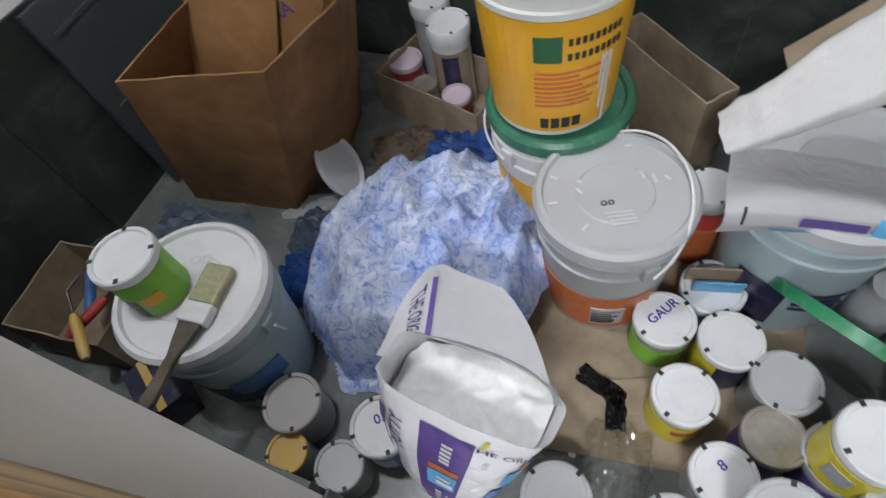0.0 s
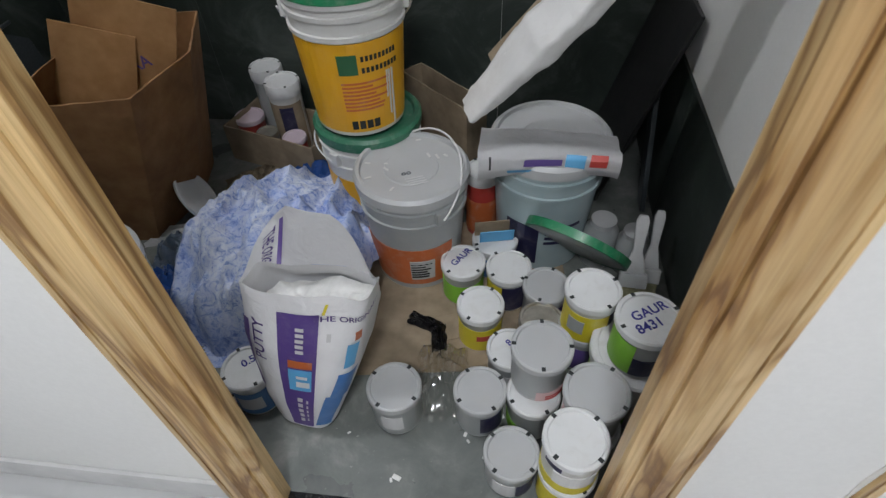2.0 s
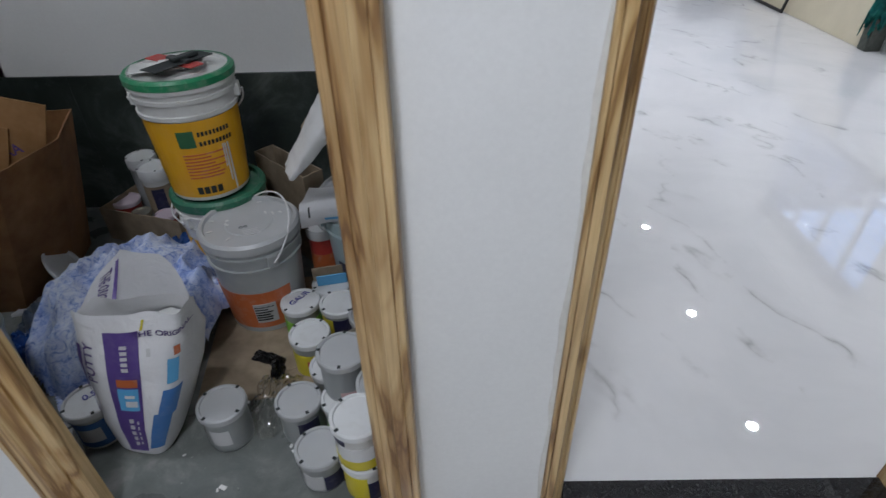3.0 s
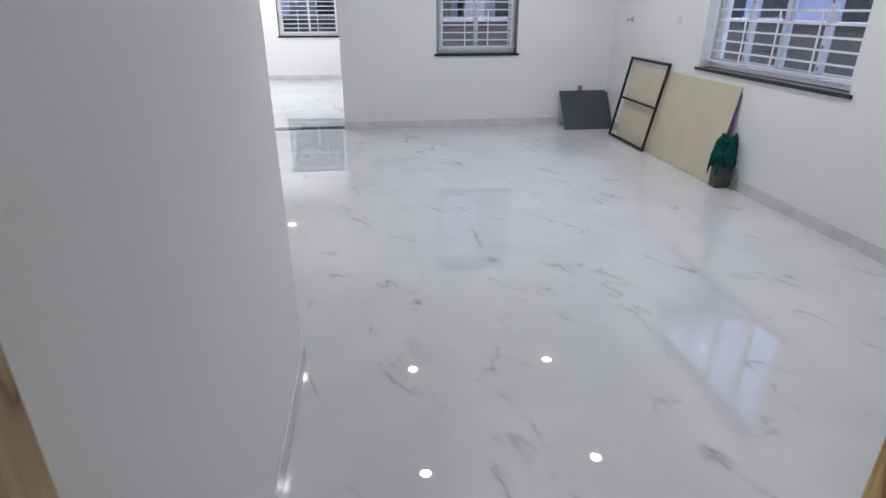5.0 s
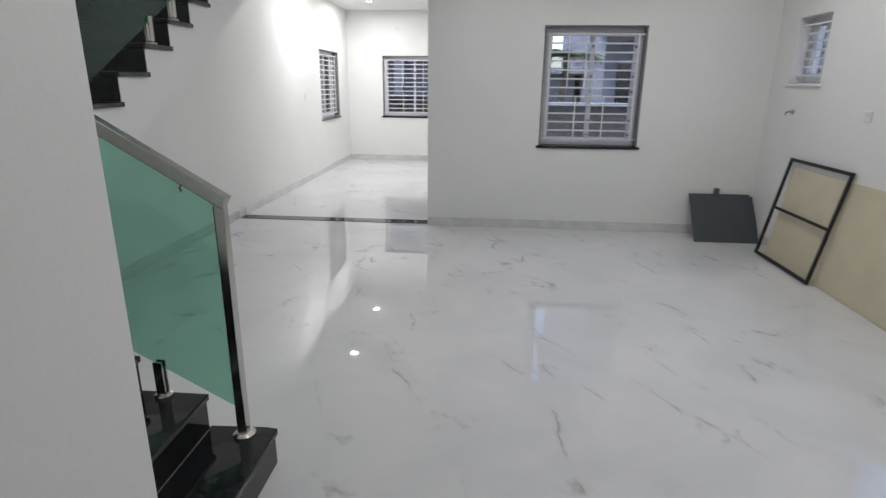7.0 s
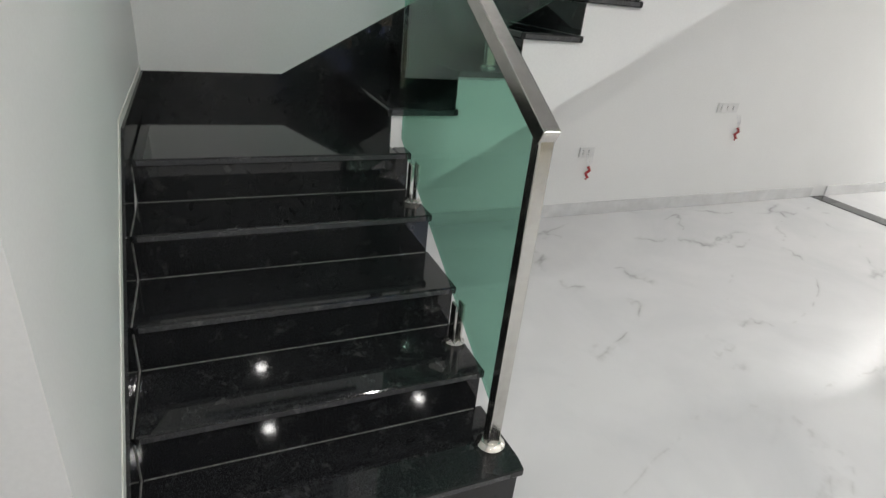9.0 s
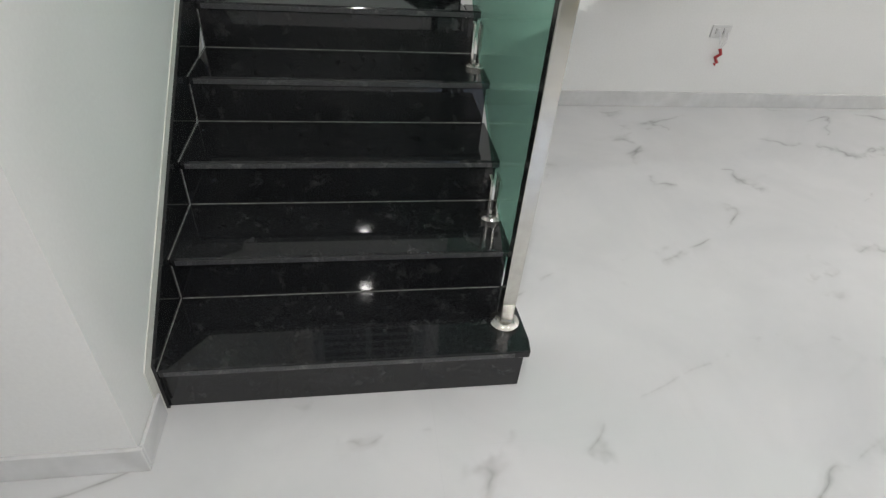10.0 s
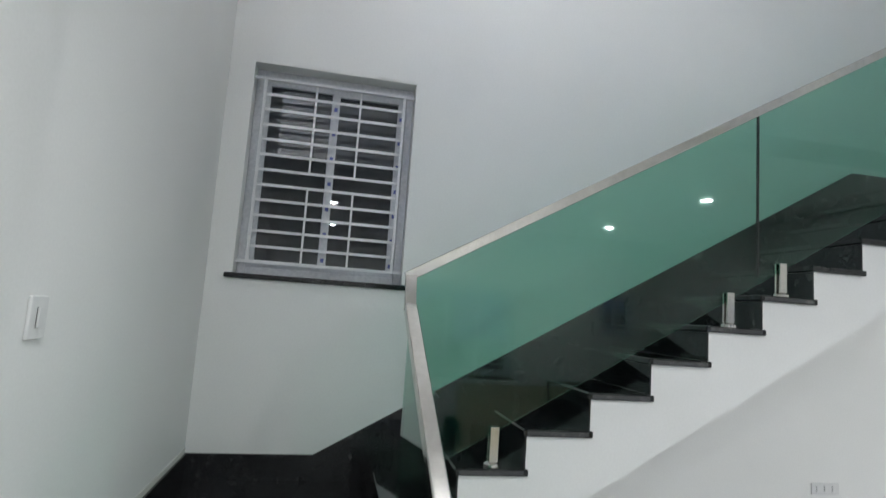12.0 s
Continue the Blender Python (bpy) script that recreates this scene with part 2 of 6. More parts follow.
def tube(points, radius, sides=8, square=False):
    bm = bmesh.new()
    rings, n = [], len(points)
    pts = [Vector(p) for p in points]
    sides = 4 if square else sides
    for i, p in enumerate(pts):
        d = (pts[min(i + 1, n - 1)] - pts[max(i - 1, 0)]).normalized()
        up = Vector((0, 0, 1)) if abs(d.z) < 0.9 else Vector((1, 0, 0))
        s = d.cross(up).normalized()
        u = s.cross(d)
        off = math.pi / 4 if square else 0
        rings.append([bm.verts.new(p + radius * (s * math.cos(off + 2 * math.pi * k / sides) + u * math.sin(off + 2 * math.pi * k / sides))) for k in range(sides)])
    for a, b in zip(rings, rings[1:]):
        for k in range(sides):
            bm.faces.new((a[k], a[(k + 1) % sides], b[(k + 1) % sides], b[k]))
    bm.faces.new(rings[0][::-1])
    bm.faces.new(rings[-1])
    bmesh.ops.recalc_face_normals(bm, faces=bm.faces[:])
    return bm


def mesh_of(name, bm, mat, smooth=False):
    me = bpy.data.meshes.new(name)
    bm.to_mesh(me)
    bm.free()
    if smooth:
        for p in me.polygons:
            p.use_smooth = True
        me.set_sharp_from_angle(angle=radians(38))
    me.materials.append(mat)
    return me


def part(name, bm, mat, parent, label="", smooth=False, m=None):
    ob = new(name, mesh_of(name, bm, mat, smooth))
    ob.parent = parent
    if m is not None:
        ob.matrix_basis = m
    return tagged(ob, label)


def empty(name, m, label, category, group="", kind=""):
    ob = new(name)
    ob.matrix_basis = m
    ob.empty_display_size = 0.05
    return tagged(ob, label, category, group, kind)


def solid(name, bm, mat, label, category, kind="structure", smooth=False):
    return tagged(new(name, mesh_of(name, bm, mat, smooth)), label, category, "", kind)


# ---- plan ----
X_LEFT, X_RIGHT = -2.39, 3.705      # stair wall, window wall
Y_DOOR, Y_PIER, Y_FAR = -1.905, 5.54, 11.40
TOP = 6.0

# ---- large structure ----
def wall_run(name, axis, a, b, lo, hi, z0, z1, holes, label, mat=WALL):
    """A wall along an axis (0: x, 1: y) from lo to hi, its faces at a and b, with holes (from, to, bottom, top)."""
    bm = bmesh.new()
    at = lo

    def put(p, q, r, s):
        if q - p > 1e-4 and s - r > 1e-4:
            box(bm, *((p, q, a, b) if axis == 0 else (a, b, p, q)), r, s)
    for p, q, r, s in sorted(holes):
        put(at, p, z0, z1)
        put(p, q, z0, r)
        put(p, q, s, z1)
        at = q
    put(at, hi, z0, z1)
    return solid(name, bm, mat, label, "wall")


STORE_BACK, STORE_RIGHT, STORE_LEFT = -0.12, -0.13, -2.75
STORE_DOOR, HALL_DOOR = (-1.38, -0.372, 0.0, 2.12), (-0.026, 1.068, 0.0, 2.12)
WIN_A = (1.265, 2.365, 0.955, 2.265)
WIN_B = (-1.64, -0.28, 0.92, 2.20)
WIN_BIG = (1.33, 3.30, 0.975, 2.27)
WIN_SMALL = (4.60, 5.17, 1.66, 2.31)
WIN_LEFT = (9.32, 10.58, 0.96, 2.22)
WIN_STAIR = (0.13, 1.13, 1.965, 3.27)

wall_run("wall_doors", 0, Y_DOOR, -1.80, STORE_LEFT - 0.2, X_RIGHT + 0.25, 0, TOP, [STORE_DOOR, HALL_DOOR], "white painted wall with two wooden door frames")
wall_run("wall_pier", 0, Y_PIER, 5.76, -0.01, X_RIGHT, 0, HALL_H, [WIN_A], "white painted hall wall with a grilled window")
wall_run("wall_far", 0, Y_FAR, Y_FAR + 0.23, X_LEFT - 0.23, 0.22, 0, 3.3, [WIN_B], "bright white end wall with a grilled window")
wall_run("wall_stairs", 1, X_LEFT - 0.23, X_LEFT, -0.12, Y_FAR, 0, TOP, [WIN_STAIR, WIN_LEFT], "white painted stair wall with two grilled windows")
wall_run("wall_windows", 1, X_RIGHT, X_RIGHT + 0.25, -1.80, 5.76, 0, TOP, [WIN_BIG, WIN_SMALL], "white painted wall with a wide grilled window")
wall_run("wall_back_room", 1, -0.01, 0.22, 5.76, Y_FAR, 0, 3.3, [], "white painted side wall of the back room")
wall_run("wall_upper", 0, 5.56, 5.76, X_LEFT, X_RIGHT, HALL_H + 0.15, TOP, [], "white painted wall above the hall")
wall_run("wall_store_side", 1, STORE_RIGHT, 0.0, -1.80, 0.0, 0, TOP, [], "white painted wall between store and hall")
wall_run("wall_store_back", 0, -0.12, 0.0, STORE_LEFT - 0.12, STORE_RIGHT, 0, TOP, [], "white painted wall beside the stairs")
wall_run("wall_store_left", 1, STORE_LEFT - 0.12, STORE_LEFT, -1.80, -0.12, 0, TOP, [], "grey painted wall at the end of the store")
solid("ceiling", boxes((-0.6, X_RIGHT, 0.0, 5.76, HALL_H, HALL_H + 0.15), (0.0, X_RIGHT, -1.80, 0.0, HALL_H, HALL_H + 0.15), (X_LEFT, -0.6, Y_PIER + 0.02, Y_FAR, HALL_H, HALL_H + 0.15), (-0.6, -0.01, 5.76, Y_FAR, HALL_H, HALL_H + 0.15)), CEIL, "white hall ceiling with round downlights", "ceiling")
solid("ceiling_upper", boxes((X_LEFT, X_RIGHT, 0.0, 5.76, 5.92, 6.0)), CEIL, "white ceiling above the stairs", "ceiling")
solid("ceiling_store", boxes((STORE_LEFT, STORE_RIGHT, -1.80, -0.12, 3.0, 3.12)), CEIL, "white store ceiling", "ceiling")
solid("ceiling_passage", boxes((-3.2, X_RIGHT, -5.2, Y_DOOR, 3.0, 3.12)), CEIL, "white passage ceiling", "ceiling")
wall_run("wall_passage_south", 0, -5.2, -5.05, -3.2, X_RIGHT + 0.25, 0, 3.1, [], "white painted passage wall")
wall_run("wall_passage_west", 1, -3.35, -3.2, -5.2, Y_DOOR, 0, 3.1, [], "white painted passage wall")
wall_run("wall_passage_east", 1, X_RIGHT, X_RIGHT + 0.25, -5.2, Y_DOOR, 0, 3.1, [], "white painted passage wall")

solid("floor_store", boxes((STORE_LEFT, STORE_RIGHT, -1.88, STORE_BACK, -0.03, 0.0)), STORE_FLOOR, "dusty grey stone store floor", "floor")
solid("threshold_store", bevelled(boxes((-1.27, -0.47, -1.965, -1.881, -0.03, 0.012)), 0.004), BLACK, "black granite door sill of the store", "sill")
solid("threshold_hall", bevelled(boxes((0.046, 1.017, -1.965, -1.808, -0.03, 0.010)), 0.004), BLACK, "black granite door sill of the hall", "sill")
solid("threshold_back", bevelled(boxes((X_LEFT + 0.02, -1.30, 5.575, 5.752, -0.03, 0.006), (-1.296, -0.012, 5.575, 5.752, -0.03, 0.006)), 0.002), BLACK, "black granite strip across the floor opening", "sill")

# slate foot inside the store's door opening
solid("door_reveal_stone", boxes((-1.3795, -1.374, -1.861, -1.786, 0.001, 0.50)), GREEN_STONE, "dark slate foot of the door reveal", "wall")
solid("door_reveal_stone_east", boxes((-0.378, -0.3725, -1.861, -1.786, 0.001, 0.50)), GREEN_STONE, "dark slate foot of the door reveal", "wall")

# dark stone lining of the store
dado = empty("store_dado", Matrix(), "dark green slate lining on the store walls", "wall", kind="structure")


def lining(axis, a, b, lo, hi, h):
    n = max(1, round((hi - lo) / 0.62))
    for k in range(n):
        p, q = lo + (hi - lo) * k / n + 0.0008, lo + (hi - lo) * (k + 1) / n - 0.0008
        part("slab", bevelled(boxes((p, q, a, b, 0.0, h) if axis == 0 else (a, b, p, q, 0.0, h)), 0.001, 1), GREEN_STONE, dado)


lining(0, STORE_BACK - 0.012, STORE_BACK, STORE_LEFT, STORE_RIGHT - 0.012, 0.73)
lining(1, STORE_RIGHT - 0.012, STORE_RIGHT, -1.78, STORE_BACK - 0.012, 0.57)
lining(1, STORE_LEFT, STORE_LEFT + 0.012, -1.78, STORE_BACK - 0.012, 0.73)
lining(0, -1.80, -1.788, STORE_LEFT + 0.012, -1.385, 0.56)
lining(0, -1.80, -1.788, -0.368, STORE_RIGHT - 0.012, 0.56)


# skirting
def skirting(name, *runs):
    bm = bmesh.new()
    for r in runs:
        box(bm, *r, 0.0, 0.10)
    return solid(name, bevelled(bm, 0.002, 1), BASE_MARBLE, "grey-white marble skirting", "baseboard")


skirting("baseboard_pier", (-0.01, X_RIGHT - 0.012, Y_PIER - 0.012, Y_PIER))
skirting("baseboard_windows", (X_RIGHT - 0.012, X_RIGHT, -1.80, Y_PIER))
skirting("baseboard_left", (0.0, 0.012, -1.79, 0.012))
skirting("baseboard_corner", (-0.17, -0.002, 0.001, 0.012))
skirting("baseboard_stairs", (X_LEFT, X_LEFT + 0.012, 1.12, 5.56), (X_LEFT, X_LEFT + 0.012, 5.765, Y_FAR - 0.014))
skirting("baseboard_far", (X_LEFT, -0.012, Y_FAR - 0.012, Y_FAR))
skirting("baseboard_passage", (-3.2, -1.37, Y_DOOR - 0.012, Y_DOOR), (1.075, X_RIGHT, Y_DOOR - 0.012, Y_DOOR))


# ---- door frames ----
def jamb_profile(x, side, y0, y1, w):
    """Outline of a moulded jamb standing at x, its opening towards +side."""
    d = y1 - y0
    shape = [(0, 0.05), (0.02, 0.0), (0.13, 0.0), (0.14, 0.06), (0.165, 0.06), (0.175, 0.0), (0.42, 0.0), (0.46, 0.10), (0.52, 0.20), (0.60, 0.28), (0.68, 0.31), (0.72, 0.31), (0.73, 0.40), (0.78, 0.40), (0.80, 0.36), (0.88, 0.37), (0.96, 0.44), (1.0, 0.54), (1.0, 1.0), (0, 1.0)]
    pts = [(px * w, py * d) for px, py in shape]
    return [(x + side * px, y0 + py) for px, py in pts]


def door_frame(name, x0, x1, y0, y1, w, w1, label):
    frame_ob = empty(name, Matrix(), label, "door frame", kind="structure")
    part("jamb", prism(jamb_profile(x0, 1, y0, y1, w), 2, 0.0, 2.13), WOOD, frame_ob)
    part("jamb", prism(jamb_profile(x1, -1, y0, y1, w1), 2, 0.0, 2.13), WOOD, frame_ob)
    part("lintel", bevelled(boxes((x0 + w + 0.001, x1 - w1 - 0.001, y0 + 0.005, y1, 2.03, 2.13)), 0.003), WOOD, frame_ob)
    return frame_ob


door_frame("door_1", -1.385, -0.368, -1.950, -1.872, 0.112, 0.112, "oiled teak door frame of the store, no leaf")
door_frame("door_2", -0.031, 1.074, -1.915, -1.800, 0.076, 0.056, "oiled teak door frame opening to the hall")


# rough plaster patched beside the hall frame
rnd_p = random.Random(9)
ragged = [(-0.032, 0.0), (-0.032, 2.1)] + [(-0.037 - 0.012 * rnd_p.random(), 2.1 - 0.07 * k) for k in range(31)]
solid("plaster_patch", prism(ragged, 1, Y_DOOR - 0.0025, Y_DOOR - 0.0002), SKIRT_EDGE, "ragged grey plaster patch beside the wooden frame", "wall")


# ---- stairs ----
RISE, RUN, S_W = 0.17, 0.2885, 1.085
nose = [-0.19 - RUN * k for k in range(5)]
outline = [(-0.21, 0.0)]
for k in range(5):
    outline += [(nose[k] - 0.02, RISE * (k + 1) - 0.031), (nose[min(k + 1, 4)] - 0.02, RISE * (k + 1) - 0.031)]
outline = outline[:-1] + [(X_LEFT + 0.001, 0.85 - 0.031), (X_LEFT + 0.001, 0.0)]
staircase = empty("staircase", Matrix(), "black granite stairs with white sides turning at a landing", "stairs", kind="structure")
part("lower_body", prism(outline, 1, 0.002, S_W - 0.02), WALL, staircase, "white plastered side")


def tread(x0, x1, y0, y1, z):
    return bevelled(boxes((x0, x1, y0, y1, z - 0.03, z)), 0.006, 2)


for k in range(4):
    far = nose[k + 1] - 0.018
    if k == 0:
        part("tread", bevelled(prism([(far, 0.014), (far, 1.10), (nose[0] - 0.05, 1.112), (nose[0], 1.105), (nose[0], 0.014)], 2, RISE - 0.03, RISE), 0.005), BLACK, staircase)
        part("riser", boxes((nose[0] - 0.018, nose[0] - 0.008, 0.014, 1.088, 0.002, RISE - 0.031)), BLACK, staircase)
        part("riser", boxes((nose[0] - 0.25, nose[0] - 0.02, 1.067, 1.088, 0.002, RISE - 0.031)), BLACK, staircase)
    else:
        part("tread", tread(far, nose[k], 0.014, S_W, RISE * (k + 1)), BLACK, staircase)
    part("riser", boxes((nose[k + 1] - 0.019, nose[k + 1] - 0.010, 0.014, S_W - 0.012, RISE * (k + 1) + 0.001, RISE * (k + 2) - 0.031)), BLACK, staircase)
Y_UP, RUN_UP, X_UP = 1.015, 0.298, -1.425
part("landing", bevelled(boxes((X_LEFT + 0.014, nose[4], 0.014, Y_UP + 0.01, 0.82, 0.85)), 0.006), BLACK, staircase)
part("landing_edge", bevelled(boxes((-1.44, nose[4], Y_UP + 0.011, S_W, 0.82, 0.85)), 0.005), BLACK, staircase)
N_UP = 12
up = [(Y_UP, 0.55), (Y_UP, 0.85 + RISE - 0.031)]
for i in range(N_UP):
    z = 0.85 + RISE * (i + 1)
    up += [(Y_UP + RUN_UP * i + 0.001, z - 0.031), (Y_UP + RUN_UP * (i + 1) + 0.001, z - 0.031)]
top_z = 0.85 + RISE * N_UP
up[-1] = (5.53, top_z - 0.031)
up = up[:1] + up[2:] + [(5.53, top_z - 0.2), (Y_UP + RUN_UP * 11.6, 0.55 + 0.575 * RUN_UP * 11.6)]
part("upper_body", prism(up, 0, X_LEFT + 0.001, X_UP - 0.02), WALL, staircase, "white plastered side and sloping underside")
for i in range(N_UP):
    y, z = Y_UP + RUN_UP * i, 0.85 + RISE * (i + 1)
    end = y + RUN_UP + 0.012 if i < N_UP - 1 else 5.53
    part("tread", bevelled(boxes((X_LEFT + 0.014, X_UP, y - 0.02, end, z - 0.03, z)), 0.006), BLACK, staircase)
    part("riser", boxes((X_LEFT + 0.014, X_UP - 0.014, y - 0.008, y + 0.0005, z - RISE + 0.001, z - 0.031)), BLACK, staircase)
for k in range(5):
    z = RISE * (k + 1)
    if k < 4:
        part("grout", boxes((nose[k + 1] - 0.0095, nose[k + 1] - 0.0065, 0.02, S_W - 0.02, z, z + 0.0025)), GROUT, staircase)
        part("grout", boxes((nose[k + 1] - 0.01, nose[k], 0.0137, 0.0162, z, z + 0.0018)), GROUT, staircase)
        part("grout", boxes((nose[k + 1] - 0.0098, nose[k + 1] - 0.0075, 0.0137, 0.0165, z, z + RISE - 0.03)), GROUT, staircase)
    part("worn_edge", boxes((nose[k] - 0.001, nose[k] + 0.0008, 0.03, S_W - 0.03, z - 0.024, z - 0.006)), WORN, staircase)
for i in range(7):
    z = 0.85 + RISE * (i + 1)
    part("worn_edge", boxes((X_UP - 0.001, X_UP + 0.0008, Y_UP + RUN_UP * i, Y_UP + RUN_UP * (i + 1) - 0.01, z - 0.024, z - 0.006)), WORN, staircase)
# stone skirting that follows the steps
low = [(-0.19, 0.0), (-0.19, 0.192), (-1.31, 0.972), (X_LEFT + 0.002, 0.984), (X_LEFT + 0.002, 0.80)]
part("stair_skirting", prism(low[:2] + low[2:4] + [(X_LEFT + 0.002, 0.80), (-1.4, 0.80), (-0.4, 0.0)], 1, 0.0005, 0.0135), BLACK, staircase)
wall_sk = [(0.002, 0.80), (0.002, 0.986), (0.686, 0.990), (4.37, 3.067), (5.53, 3.07), (5.53, 2.85), (4.2, 2.7), (0.95, 0.80)]
part("stair_skirting", prism(wall_sk, 0, X_LEFT + 0.0005, X_LEFT + 0.0135), BLACK, staircase)
edge = [(-0.150, 0.0), (-0.150, 0.214), (-1.300, 1.006), (X_LEFT, 1.012), (X_LEFT, 0.985), (-1.312, 0.973), (-0.191, 0.192), (-0.191, 0.0)]
part("filler_edge", prism(edge, 1, 0.0004, 0.004), SKIRT_EDGE, staircase, "pale putty line along the skirting")


# ---- glass railing ----
railing = empty("stair_railing", Matrix(), "green tinted glass stair railing with polished steel handrail", "railing")


GY = 1.045
part("glass_pane", prism([(-0.315, 0.30), (-0.315, 1.19), (-1.365, 1.81), (-1.365, 0.91), (-1.2, 0.80)], 1, GY - 0.005, GY + 0.005), GREEN_GLASS, railing)
GX = -1.475
z_at = lambda y: 2.0 + 0.568 * (y - 1.05)
for y0, y1 in ((1.06, 2.80), (2.806, 4.35), (4.356, 5.5)):
    zz = [z_at(min(y, 4.35)) - 0.02 for y in (y0, y1)]
    b0, b1 = 1.095 + 0.57 * (y0 - 1.05), 1.095 + 0.57 * (min(y1, 4.35) - 1.05)
    part("glass_pane", prism([(y0, b0), (y0, zz[0]), (y1, zz[1]), (y1, b1)], 0, GX - 0.005, GX + 0.005), GREEN_GLASS, railing)


def bar(a, b, w, h):
    """A rectangular tube between two points, w wide sideways and h high."""
    a, b = Vector(a), Vector(b)
    d = b - a
    bm = boxes((-w / 2, w / 2, 0, d.length, -h / 2, h / 2))
    bevelled(bm, 0.004, 2)
    turn = d.to_track_quat("Y", "Z").to_matrix().to_4x4()
    bmesh.ops.transform(bm, matrix=Matrix.Translation(a) @ turn, verts=bm.verts[:])
    return bm


part("newel_post", bevelled(boxes((-0.335, -0.295, GY - 0.022, GY + 0.022, RISE, 1.20)), 0.004), STEEL, railing)
part("gasket", boxes((-0.338, -0.3355, GY - 0.017, GY + 0.017, 0.19, 1.19)), RUBBER, railing)
part("flange", lathe([(0.048, 0.0), (0.048, 0.012), (0.036, 0.022), (0.030, 0.024)], 24), STEEL, railing, m=Matrix.Translation((-0.315, GY, RISE)), smooth=True)
part("handrail", bar((-0.29, GY, 1.205), (-1.38, GY, 1.855), 0.05, 0.05), STEEL, railing)
part("handrail", bar((-1.40, GY, 1.85), (-1.475, GY + 0.005, 2.0), 0.05, 0.045), STEEL, railing)
part("handrail", bar((GX, 1.03, z_at(1.03)), (GX, 4.36, z_at(4.36)), 0.05, 0.045), STEEL, railing)
part("handrail", bar((GX, 4.362, z_at(4.36)), (GX, 5.52, z_at(4.36)), 0.05, 0.045), STEEL, railing)


def clamp(x, y, z, along):
    c = empty("glass_clamp", Matrix.Translation((x, y, z)), "", "")
    c.parent = railing
    dx, dy = (0.0, 0.014) if along == 0 else (0.014, 0.0)
    for s in (-1, 1):
        w = (0.020, 0.005) if along == 0 else (0.005, 0.020)
        part("plate", bevelled(boxes((s * dx - w[0], s * dx + w[0], s * dy - w[1], s * dy + w[1], 0.02, 0.17)), 0.002), STEEL, c)
    part("foot", lathe([(0.038, 0.0), (0.038, 0.012), (0.022, 0.022)], 20), STEEL, c, smooth=True)
    return c


for x, k in ((-0.66, 2), (-1.20, 4)):
    clamp(x, GY, RISE * k, 0)
for y, i in ((1.47, 1), (2.64, 5), (2.94, 6), (4.05, 10)):
    clamp(GX, y, 0.85 + RISE * (i + 1) if i else 0.85, 1)

part("gasket", boxes((GX - 0.0065, GX + 0.0065, 2.7995, 2.8065, 1.13 + 0.57 * 1.75, z_at(2.80) - 0.022)), RUBBER, railing)


